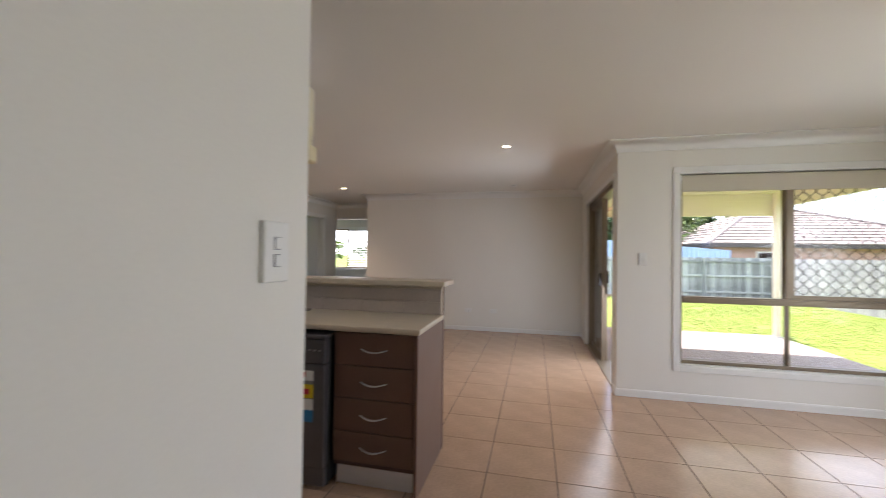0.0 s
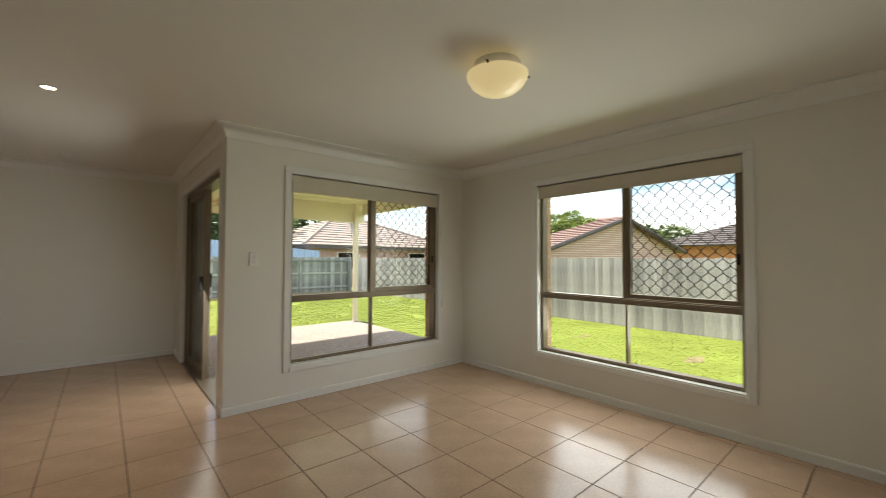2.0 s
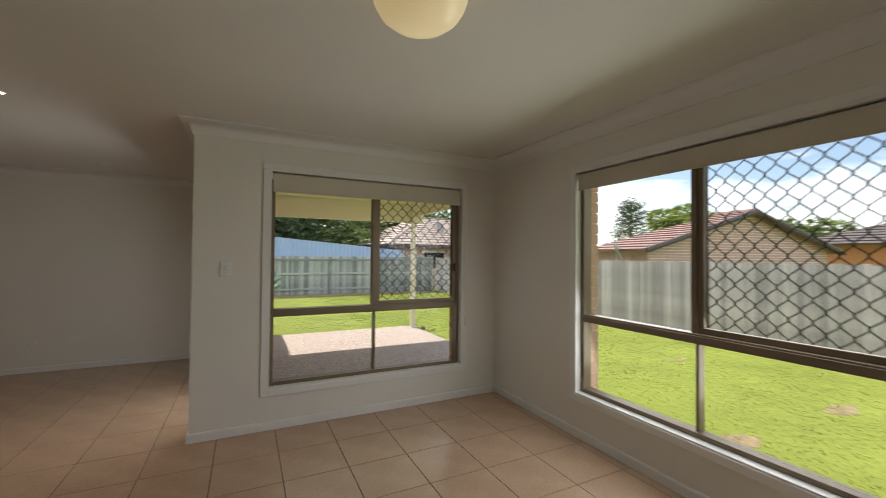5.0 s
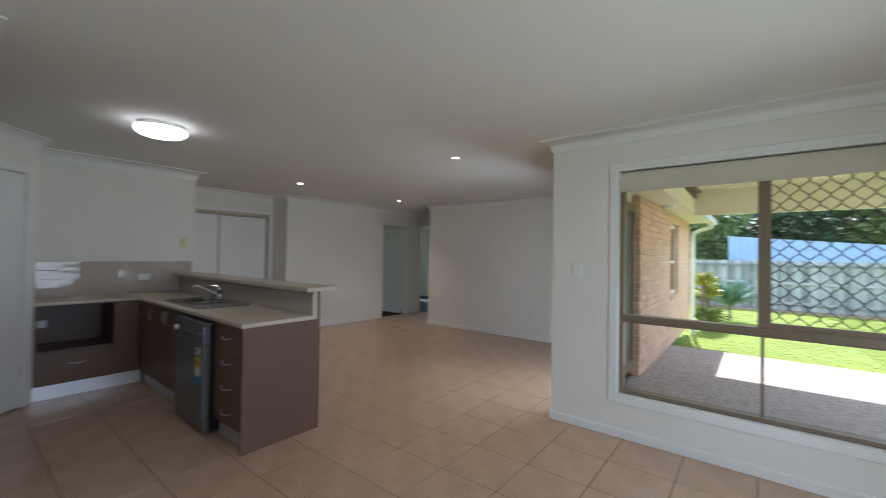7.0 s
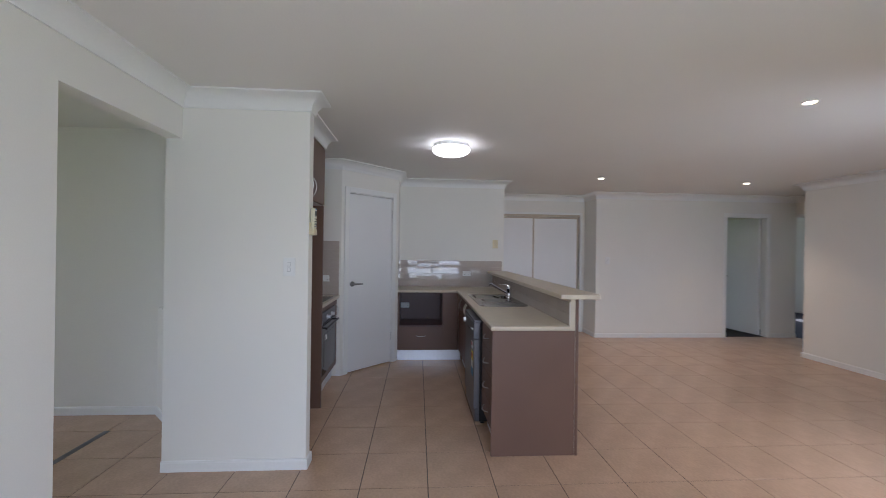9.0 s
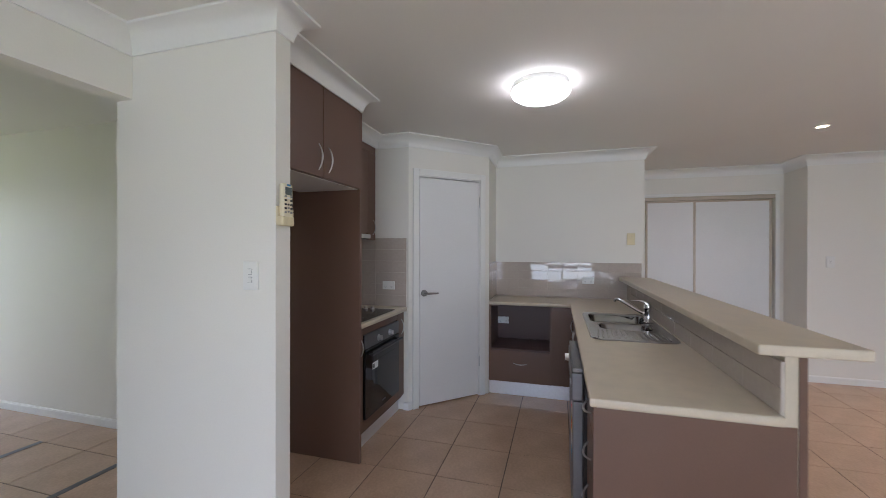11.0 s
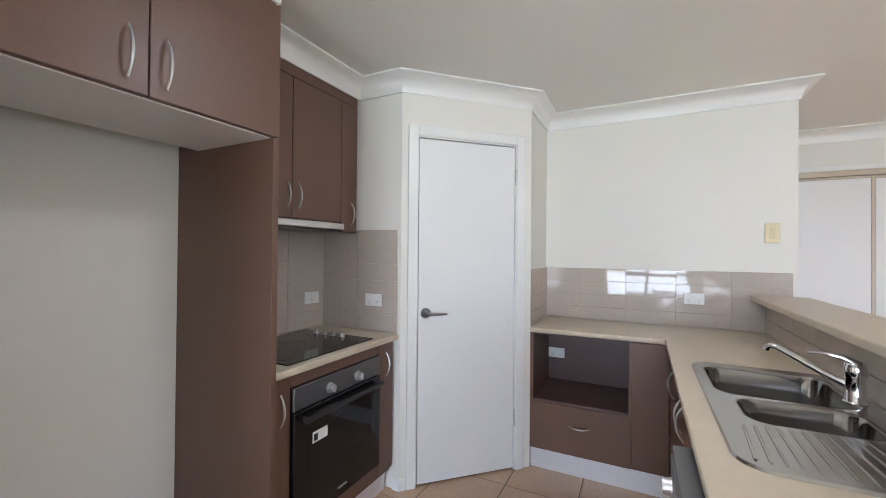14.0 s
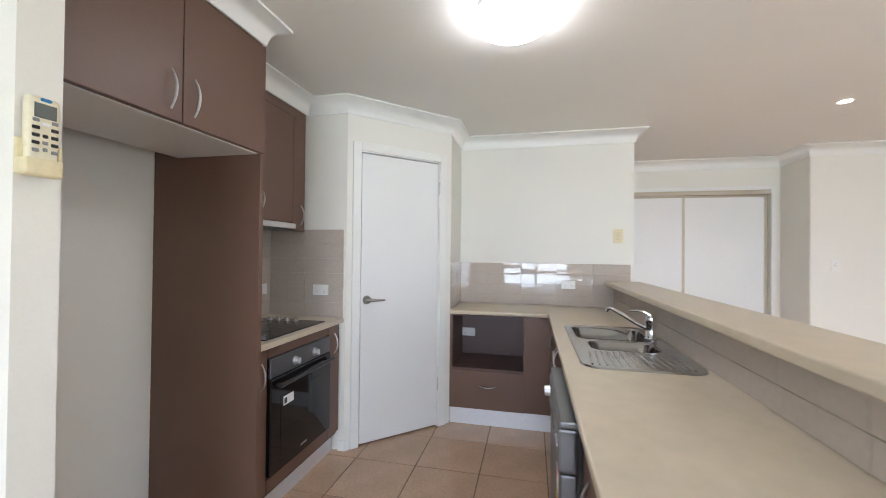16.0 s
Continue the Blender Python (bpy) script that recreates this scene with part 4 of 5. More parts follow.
for k, (zz, hh, m_) in enumerate(((0.24, 0.014, BLACK), (0.215, 0.01, GREYT), (0.195, 0.006, GREYT), (0.18, 0.006, GREYT), (0.155, 0.012, GREYT), (0.13, 0.02, GREYT))):
    part("sticker_line", cuboid(-0.0015, -0.0003, 0.06, 0.15, zz, zz + hh), m_, ac)
part("pipe_cover", cuboid(0.88, 0.93, 0.0, 0.04, -0.55, 0.01, 0.004), PLASTIC, ac)

# linen cupboard: two sliding doors in an aluminium frame
ln = thing("linen_cupboard", -3.15, 4.25, 0, 90, "linen cupboard with two white sliding doors in beige framing", "cupboard")
FRAMEB = mat("beige_aluminium", (0.50, 0.43, 0.34), 0.45, metal=0.3, var=0.04)
for p in ((-0.04, 1.44, -0.016, 0.0, 2.06, 2.10), (-0.04, 0.0, -0.016, 0.0, 0.0, 2.06), (1.40, 1.44, -0.016, 0.0, 0.0, 2.06)):
    part("architrave", cuboid(*p, 0.002), TRIM, ln)
part("top_track", cuboid(0, 1.40, 0.0, 0.08, 2.015, 2.06, 0.002), FRAMEB, ln)
part("floor_track", cuboid(0, 1.40, 0.0, 0.08, 0.0, 0.012), FRAMEB, ln)
for x0, x1, y0 in ((0.012, 0.58, 0.012), (0.545, 1.388, 0.044)):
    d_ = part("sliding_door", cuboid(x0 + 0.026, x1 - 0.026, y0 + 0.006, y0 + 0.018, 0.045, 1.99), DOORW, ln)
    for a, b in ((x0, x0 + 0.026), (x1 - 0.026, x1)):
        part("stile", cuboid(a, b, y0, y0 + 0.026, 0.015, 2.012, 0.002), FRAMEB, d_)
    for a, b in ((0.015, 0.045), (1.99, 2.012)):
        part("rail", cuboid(x0 + 0.026, x1 - 0.026, y0, y0 + 0.026, a, b, 0.002), FRAMEB, d_)

# bedroom door standing ajar into the dark bedroom
bd = thing("door_2", -2.70, 8.70, 0, 0, "white flush bedroom door standing ajar", "door", kind="structure")
bl_ = part("door_leaf", cuboid(0, 0.72, -0.018, 0.018, 0.012, 2.035, 0.002), DOORW, bd)
bl_.matrix_basis = pose(-0.10, 0.0, 0, 0, 0, 187)
lever(bl_, 0.66, -0.018, 1.0, -1)
lever(bl_, 0.66, 0.018, 1.0, -1, -1)
for p in ((-0.076, 0.0075, -0.74, -0.70, 0, 2.05), (-0.0895, 0.0095, 0.02, 0.0396, 0, 2.05), (-0.09, 0.0095, -0.70, 0.02, 2.03, 2.0498)):
    part("jamb", cuboid(*p, 0.001), TRIM, bd)
for p in ((0.01, 0.024, -0.755, -0.70, 0, 2.10), (0.01, 0.024, 0.03, 0.085, 0, 2.10), (0.01, 0.024, -0.70, 0.03, 2.05, 2.10)):
    part("architrave", cuboid(*p, 0.003), TRIM, bd)
d3 = thing("door_3", -1.90, 9.32, 0, 0, "white flush door of the far room, open", "door", kind="structure")
l3 = part("door_leaf", cuboid(-0.018, 0.018, 0.0, 0.72, 0.012, 2.035, 0.002), DOORW, d3)
l3.matrix_basis = pose(-0.03, 0.03, 0, 0, 0, 6)
part("door_handle", tube(bmesh.new(), [(-0.02, 0.66, 1.0), (-0.07, 0.66, 1.0), (-0.075, 0.55, 1.0)], 0.009, 10), CHROME, l3, smooth=True)
for p in ((0.0, 0.04, -0.086, -0.071, 0, 2.10), (-0.76, 0.0, -0.086, -0.071, 2.05, 2.10)):
    part("architrave", cuboid(*p, 0.003), TRIM, d3)
# far room: window with slatted blind
w3 = thing("window_3", W3[0], 12.0, W3[2], 0, "far room window with open white slatted blind", "window", kind="structure")
ww, wh = W3[1] - W3[0], W3[3] - W3[2]
for p in ((-0.05, ww + 0.05, -0.014, 0, wh, wh + 0.05), (-0.05, 0, -0.014, 0, -0.05, wh), (ww, ww + 0.05, -0.014, 0, -0.05, wh), (0, ww, -0.05, 0, -0.05, 0)):
    part("architrave", cuboid(*p, 0.003), TRIM, w3)
for p in ((0, ww, 0.04, 0.09, 0, 0.04), (0, ww, 0.04, 0.09, wh - 0.04, wh), (0, 0.04, 0.04, 0.09, 0.04, wh - 0.04), (ww - 0.04, ww, 0.04, 0.09, 0.04, wh - 0.04), (ww / 2 - 0.02, ww / 2 + 0.02, 0.04, 0.09, 0.04, wh - 0.04)):
    part("window_frame", cuboid(*p), ALU, w3)
g = part("pane", cuboid(0.04, ww - 0.04, 0.06, 0.064, 0.04, wh - 0.04), GLASS, w3)
g.visible_shadow = False
vb = thing("slatted_blind", W3[0] + ww / 2 + 0.03, 12.0, W3[2], 0, "white venetian blind with open slats", "blind")
for k in range(22):
    b_ = cuboid(0, ww / 2 - 0.05, -0.02, 0.02, -0.0008, 0.0008)
    bmesh.ops.transform(b_, matrix=pose(0, 0.015, 0.05 + k * 0.05, 18, 0, 0), verts=b_.verts[:])
    part("slat", b_, PLASTIC, vb)
part("head_rail", cuboid(0, ww / 2 - 0.05, -0.005, 0.035, wh - 0.05, wh, 0.003), PLASTIC, vb)

# sliding patio door: frame, fixed panel, opened panel stacked on it, diamond screen outside
sd = thing("sliding_door", 2.34, 5.50, 0, 0, "bronze aluminium sliding patio door, slid half open", "door", kind="structure")
H, L = 2.08, 2.04
fr = bmesh.new()
for p in ((0.03, 0.16, 0, 0.045, 0, H), (0.03, 0.16, L - 0.045, L, 0, H), (0.03, 0.16, 0.045, L - 0.045, H - 0.05, H), (0.0, 0.16, 0.045, L - 0.045, -0.02, 0.012)):
    box(fr, *p, 0.002)
part("door_frame", fr, ALU, sd)
for p in ((-0.010, 0.0, -0.03, 0.012, 0, H + 0.05), (-0.014, 0, L - 0.012, L + 0.04, 0, H + 0.05), (-0.014, 0, 0.012, L - 0.012, H - 0.005, H + 0.05)):
    part("architrave", cuboid(*p, 0.002), TRIM, sd)
for nm, x0, y0, y1 in (("fixed_panel", 0.095, 1.06, L - 0.045), ("sliding_panel", 0.055, 1.02, L - 0.055), ("screen_panel", 0.135, 1.34, L - 0.01)):
    pm = bmesh.new()
    for p in ((x0, x0 + 0.03, y0, y0 + 0.06, 0.012, H - 0.05), (x0, x0 + 0.03, y1 - 0.06, y1, 0.012, H - 0.05), (x0, x0 + 0.03, y0 + 0.06, y1 - 0.06, 0.012, 0.10), (x0, x0 + 0.03, y0 + 0.06, y1 - 0.06, H - 0.11, H - 0.05)):
        box(pm, *p, 0.002)
    pp = part(nm, pm, ALU, sd)
    if nm == "screen_panel":
        gm = pane_of_mesh(bmesh.new(), 0, y1 - y0 - 0.12, 0.10, H - 0.11, 0.0)
        bmesh.ops.transform(gm, matrix=pose(x0 + 0.015, y0 + 0.06, 0, 0, 0, 90), verts=gm.verts[:])
        part("diamond_mesh", gm, GRILLE, pp)
        part("insect_mesh", cuboid(x0 + 0.004, x0 + 0.006, y0 + 0.06, y1 - 0.06, 0.10, H - 0.11), FLYMESH, pp)
    else:
        g = part("pane", cuboid(x0 + 0.012, x0 + 0.017, y0 + 0.06, y1 - 0.06, 0.10, H - 0.11), GLASS, pp)
        g.visible_shadow = False
    if nm == "sliding_panel":
        part("lock", cuboid(x0 - 0.035, x0, y0 + 0.012, y0 + 0.05, 0.94, 1.10, 0.006, 2), BLACK, pp)
    if nm == "screen_panel":
        part("lock", cuboid(x0 + 0.03, x0 + 0.06, y0 + 0.01, y0 + 0.05, 0.96, 1.12, 0.006, 2), BLACK, pp)
# ---- outdoors ----
GZ = -0.30
GRASS = mat("lawn_grass", (0.205, 0.255, 0.055), 0.95, var=0.14, scale=0.9, fine=25, bump=0.15, spec=0.1)
BLADE = mat("grass_blade", (0.29, 0.355, 0.075), 0.8, var=0.18, scale=1.1, fine=12, bump=0, spec=0.2)
SOIL = mat("brown_soil", (0.26, 0.21, 0.13), 1.0, var=0.3, scale=8, fine=90, bump=0.6, spec=0.1)
PATIO = mat("exposed_aggregate", (0.38, 0.32, 0.295), 0.85, var=0.32, scale=30, fine=110, bump=0.7)
CREAM = mat("cream_painted_metal", (0.84, 0.77, 0.66), 0.45, var=0.03, scale=3, fine=60, bump=0.01)
PALING = mat("weathered_paling", (0.40, 0.385, 0.40), 0.95, var=0.22, scale=5, fine=70, bump=0.5, vary_objects=0.24, stretch=(6, 6, 0.7), spec=0.1)
MOSSY = mat("mossy_paling", (0.34, 0.37, 0.37), 0.95, var=0.25, scale=5, fine=60, bump=0.5, vary_objects=0.3, stretch=(6, 6, 0.7), spec=0.1)
REDTILE = mat("red_roof_tile", (0.25, 0.155, 0.135), 0.7, var=0.18, scale=4, fine=30, bump=0.2, vary_objects=0.1)
PINKTILE = mat("pinkish_roof_tile", (0.33, 0.27, 0.245), 0.7, var=0.16, scale=4, fine=30, bump=0.2)
DARKTILE = mat("dark_roof_tile", (0.09, 0.075, 0.075), 0.7, var=0.16, scale=4, fine=30)
FARBRICK = mat("pale_brick_wall", (0.47, 0.31, 0.28), 0.9, var=0.15, scale=8, fine=60, bump=0.3)
ORANGEBRICK = mat("orange_brick_wall", (0.50, 0.22, 0.10), 0.9, var=0.15, scale=8, fine=60, bump=0.3)
BLUEMETAL = mat("pale_blue_metal_sheet", (0.34, 0.48, 0.66), 0.5, var=0.04, scale=2)
BARK = mat("grey_bark", (0.16, 0.13, 0.10), 0.95, var=0.3, scale=4, fine=40, bump=0.6)
LEAFD = mat("dark_green_leaves", (0.045, 0.085, 0.025), 0.6, var=0.4, scale=0.8, fine=6, bump=0)
LEAFM = mat("mid_green_leaves", (0.14, 0.20, 0.055), 0.6, var=0.4, scale=0.8, fine=6, bump=0)
LEAFL = mat("light_green_leaves", (0.22, 0.28, 0.075), 0.6, var=0.4, scale=0.8, fine=6, bump=0)
LEAFY = mat("yellow_green_leaves", (0.36, 0.36, 0.06), 0.5, var=0.3, scale=5, fine=20, bump=0)
LEAFB = mat("blue_green_leaves", (0.16, 0.27, 0.22), 0.5, var=0.25, scale=5, fine=20, bump=0)
tagged(new("ground", finish(cuboid(-300, 300, -300, 400, -0.6, GZ), "ground", GRASS)), "bright green mown lawn", "lawn", kind="structure")
tagged(new("pavement", finish(cuboid(2.46, 6.0, 5.54, 9.95, -0.45, -0.12, 0.01), "pavement", PATIO)), "exposed aggregate patio slab", "patio", kind="structure")

rng = np.random.default_rng(7)


def scatter(name, pts, dirs, length, width, material, parent=None, label="", category="", droop=0.25):
    """Many bent leaves or blades, each a narrow strip of two quads, joined into one mesh."""
    pts, dirs = np.asarray(pts, float), np.asarray(dirs, float)
    n = len(pts)
    dirs = dirs / np.linalg.norm(dirs, axis=1, keepdims=True)
    side = np.cross(dirs, rng.normal(size=(n, 3)))
    side /= np.linalg.norm(side, axis=1, keepdims=True)
    ln = (length * rng.uniform(0.6, 1.25, n))[:, None]
    wd = (width * rng.uniform(0.7, 1.2, n))[:, None] / 2
    mid = pts + dirs * ln * 0.55
    tip = pts + dirs * ln
    tip[:, 2] -= droop * ln[:, 0]
    v = np.stack([pts - side * wd * 0.6, pts + side * wd * 0.6, mid + side * wd, mid - side * wd, tip + side * wd * 0.15, tip - side * wd * 0.15], 1).reshape(-1, 3)
    b = (np.arange(n) * 6)[:, None]
    f = np.concatenate([b + [0, 1, 2, 3], b + [3, 2, 4, 5]])
    me = bpy.data.meshes.new(name)
    me.from_pydata(v.tolist(), [], f.tolist())
    me.materials.append(material)
    ob = new(name, me)
    ob.parent = parent
    return tagged(ob, label, category, kind="" if parent else "stuff")


# lawn blades between the house and the fences
N = 150000
gx, gy = rng.uniform(5.3, 11.0, N), rng.uniform(-2.5, 19.3, N)
gx[: N // 3] = rng.uniform(2.7, 11.0, N // 3)
gy[: N // 3] = rng.uniform(9.8, 19.3, N // 3)
bare = np.sin(gx * 2.3 + 1.7) * np.sin(gy * 1.9 + 0.4) + 0.5 * np.sin(gx * 5.1 - gy * 3.3)
ok = (bare < 1.22) & ~((gx < 6.05) & (gy < 9.8))
gp = np.stack([gx, gy, np.full(N, GZ - 0.004)], 1)[ok]
gd = np.stack([rng.normal(0, 1.1, N), rng.normal(0, 1.1, N), np.ones(N)], 1)[ok]
scatter("grass", gp, gd, 0.026, 0.012, BLADE, None, "short bright green lawn grass", "grass")
for k in range(5):
    x_, y_ = rng.uniform(6.6, 9.6), rng.uniform(3.0, 9.5)
    pm = bmesh.new()
    bmesh.ops.create_circle(pm, cap_ends=True, segments=22, radius=1)
    for v_ in pm.verts:
        v_.co = Vector((v_.co.x * 0.3 * (0.7 + 0.5 * rng.random()), v_.co.y * 0.13 * (0.7 + 0.5 * rng.random()), 0))
    bmesh.ops.extrude_face_region(pm, geom=pm.faces[:])
    for v_ in pm.verts[22:]:
        v_.co.z += 0.012
    sp = tagged(new("soil_patch", finish(pm, "soil_patch", SOIL)), "bare reddish soil patch worn in the lawn", "soil", "soil patches")
    sp.location = (x_, y_, GZ - 0.010)


# paling fences
def paling_fence(x, y, rz, length, top, rail_side, material, label):
    """Posts, rails and lapped palings; local x runs along the fence."""
    f_ = thing("paling_fence", x, y, GZ, rz, label, "fence", "paling fences")
    h_ = top - GZ
    me = [finish(cuboid(0, 0.104, -0.008, 0.008, 0.0, h_ + dz, 0.002), "paling", material) for dz in (0.0, 0.012, -0.014)]
    n = int(length / 0.1)
    for k in range(n):
        p_ = new("paling", me[k * 7 % 3])
        p_.parent = f_
        p_.matrix_basis = pose(k * 0.1, 0.004 * (k % 2), 0, 0, rng.uniform(-0.3, 0.3), 0)
    s_ = -1 if rail_side else 1
    rm = finish(cuboid(0, length, s_ * 0.022, s_ * 0.062, -0.04, 0.04, 0.003), "rail", material)
    for zz in (0.25, h_ * 0.55, h_ - 0.16):
        r_ = new("rail", rm)
        r_.parent, r_.location = f_, (0, 0, zz)
    pm_ = finish(cuboid(-0.05, 0.05, s_ * 0.03 - 0.05, s_ * 0.03 + 0.05, 0, h_ - 0.03, 0.004), "post", material)
    for k in range(int(length / 2.4) + 1):
        q_ = new("post", pm_)
        q_.parent, q_.location = f_, (k * 2.4, s_ * 0.06, 0)
    return f_


paling_fence(11.1, 19.5, -90, 23.0, 1.33, False, PALING, "grey weathered timber paling fence along the side lawn")
paling_fence(-6.0, 19.6, 0, 17.0, 1.36, True, MOSSY, "mossy grey-green timber paling fence behind the lawn")
tagged(new("garden_bed", finish(cuboid(-6, 11.0, 18.7, 19.5, GZ - 0.03, GZ + 0.03, 0.02), "garden_bed", SOIL)), "dark mulched strip at the foot of the back fence", "garden bed")


# brick leaf outside the rooms
def brick_leaf(name, x, y, rz, length, z0, z1, holes, singles, label):
    """Stretcher bricks; local x along the wall, -y outward. singles: bricks are objects of their own."""
    w_ = thing(name, x, y, 0, rz, label, "brick wall", kind="structure")
    bk = bmesh.new()
    at = 0.0
    for a, b, c, d in [*sorted(holes), (length, length, z0, z1)]:
        if a - at > 1e-3:
            box(bk, at + 0.008, a - 0.008, 0.008, 0.11, z0, z1)
        if b > a:
            box(bk, max(a - 0.008, 0.008), b + 0.008, 0.008, 0.11, z0, c - 0.008)
            if z1 - d > 1e-3:
                box(bk, max(a - 0.008, 0.008), b + 0.008, 0.008, 0.11, d + 0.008, z1)
        at = b
    part("mortar", bk, MORTAR, w_)
    meshes, rest_ = {}, bmesh.new()
    for r in range(int((z1 - z0) / 0.086) + 1):
        zb, zt = z0 + r * 0.086, min(z0 + r * 0.086 + 0.076, z1)
        if zt - zb < 0.02:
            continue
        xx = -0.12 * (r % 2)
        while xx < length:
            a, b = max(xx, 0.0), min(xx + 0.23, length)
            xx += 0.24
            spans = [(a, b)]
            for h0, h1, hb, ht in holes:
                if zb < ht - 0.02 and zt > hb + 0.02:
                    spans = [s for p, q in spans for s in ((p, min(q, h0)), (max(p, h1), q)) if s[1] - s[0] > 0.03]
            for p, q in spans:
                if singles:
                    key = (round(q - p, 3), round(zt - zb, 3))
                    if key not in meshes:
                        meshes[key] = finish(cuboid(0, key[0], -0.004, 0.106, 0, key[1], 0.004), "brick", BRICK)
                    b_ = new("brick", meshes[key])
                    b_.parent, b_.location = w_, (p, rng.uniform(-0.002, 0.002), zb)
                else:
                    box(rest_, p, q, -0.004 + rng.uniform(-0.002, 0.002), 0.106, zb, zt)
    if not singles:
        part("bricks", rest_, BRICK, w_, kind="stuff")
    else:
        rest_.free()
    return w_


brick_leaf("brick_wall_patio", 2.555, 7.60, 90, 2.35, -0.12, 2.20, [], True, "salmon face-brick pier beside the patio door")
brick_leaf("brick_wall_patio_end", 2.555, 9.95, 90, 2.45, -0.12, 2.20, [(0.0, 0.84, 0.75, 2.02)], False, "salmon face-brick wall round the patio side window")
brick_leaf("brick_wall_dining", 5.275, 5.555, 180, 2.755, -0.3, 2.40, [(5.275 - W1[1] + 0.012, 5.275 - W1[0] - 0.012, 0.30, 2.10)], False, "salmon face-brick wall round the patio window")
brick_leaf("brick_wall_side", 5.265, 1.0, 90, 4.44, -0.3, 2.40, [(W2[0] - 1.0 + 0.012, W2[1] - 1.0 - 0.012, 0.31, 2.09)], False, "salmon face-brick wall round the side window")
pw = thing("window_4", 2.555, 9.95, 0.75, 90, "cream-framed window in the brick patio wall", "window", kind="structure")
for p in ((0, 0.83, 0.05, 0.09, 0, 0.05), (0, 0.83, 0.05, 0.09, 1.2, 1.25), (0, 0.05, 0.05, 0.09, 0.05, 1.2), (0.78, 0.83, 0.05, 0.09, 0.05, 1.2), (0.05, 0.78, 0.05, 0.09, 0.55, 0.60)):
    part("window_frame", cuboid(*p, 0.002), CREAM, pw)
part("pane", cuboid(0.05, 0.78, 0.068, 0.073, 0.05, 1.2), BGLASS, pw)
part("window_sill", cuboid(-0.01, 0.84, -0.03, 0.06, -0.08, -0.01, 0.004), BRICK, pw)
tagged(new("wall_outer_east", finish(cuboid(2.345, 2.444, 8.24, 12.05, -0.1, 2.4), "wall_outer_east", PAINT)), "plain inner wall behind the brickwork", "wall", kind="structure")

# eaves, patio roof and post
ev = thing("eaves", 0, 0, 0, 0, "cream boarded eaves with white gutter and downpipe", "eaves", kind="structure")
part("soffit", cuboid(2.46, 2.90, 5.56, 12.8, 2.205, 2.22), CREAM, ev)
part("fascia", cuboid(2.90, 2.92, 5.56, 12.8, 2.15, 2.40), CREAM, ev)
part("gutter", box(cuboid(2.92, 3.03, 10.15, 12.8, 2.15, 2.165, 0.003), 3.02, 3.03, 10.15, 12.8, 2.165, 2.27, 0.002), TRIM, ev)
part("downpipe", tube(bmesh.new(), [(2.97, 12.5, 2.16), (2.97, 12.5, 2.10), (2.75, 12.5, 2.03), (2.64, 12.48, 1.96), (2.62, 12.47, 1.88), (2.62, 12.47, -0.3)], 0.04, 12), TRIM, ev, smooth=True)
part("soffit_light", rod(bmesh.new(), (2.68, 8.9, 2.205), (2.68, 8.9, 2.16), 0.11, 0.09, 28), PLASTIC, ev, smooth=True)
part("roof_slope", cuboid(-6.5, 2.98, 5.95, 12.7, 2.525, 2.60), REDTILE, ev)
pr = thing("patio_roof", 0, 0, 0, 0, "cream insulated patio roof on a timber beam", "patio roof", kind="structure")
part("ceiling_sheet", cuboid(2.93, 6.35, 5.56, 10.08, 2.56, 2.64), CREAM, pr)
for k in range(17):
    part("rib", cuboid(2.93, 6.35, 5.70 + k * 0.25, 5.725 + k * 0.25, 2.548, 2.562, 0.003), CREAM, pr)
part("beam", cuboid(2.93, 6.2, 9.84, 9.92, 2.12, 2.40, 0.004), CREAM, pr)
part("edge_beam", cuboid(6.12, 6.20, 5.56, 9.84, 2.30, 2.545, 0.004), CREAM, pr)
part("fascia", cuboid(2.93, 6.37, 10.08, 10.1, 2.38, 2.66), CREAM, pr)
pp_ = thing("patio_post", 5.93, 9.78, -0.12, 0, "square cream painted patio post", "post")
part("shaft", cuboid(-0.045, 0.045, -0.045, 0.045, 0, 2.66, 0.004), CREAM, pp_)
part("foot_plate", cuboid(-0.07, 0.07, -0.07, 0.07, 0, 0.012, 0.002), ALUF, pp_)


# neighbouring houses
def tiled_slope(parent, corners, material, rows, name="roof"):
    """A roof plane of lapped tile courses between four corners: eave left, eave right, ridge right, ridge left."""
    a, b, c, d = (Vector(p) for p in corners)
    n = (b - a).cross(d - a).normalized()
    n = n if n.z > 0 else -n
    bm_ = bmesh.new()
    for r in range(rows):
        u0, u1 = r / rows, (r + 1) / rows + 0.01
        p0, p1, p2, p3 = a.lerp(d, u0), b.lerp(c, u0), b.lerp(c, u1), a.lerp(d, u1)
        hi, lo = n * 0.06, n * 0.015
        q = [bm_.verts.new(v_) for v_ in (p0 - n * 0.03, p1 - n * 0.03, p2 - n * 0.03, p3 - n * 0.03, p0 + hi, p1 + hi, p2 + lo, p3 + lo)]
        for idx in ((0, 1, 2, 3), (4, 5, 6, 7), (0, 1, 5, 4), (1, 2, 6, 5), (2, 3, 7, 6), (3, 0, 4, 7)):
            bm_.faces.new([q[i] for i in idx])
    return part(name, bm_, material, parent)


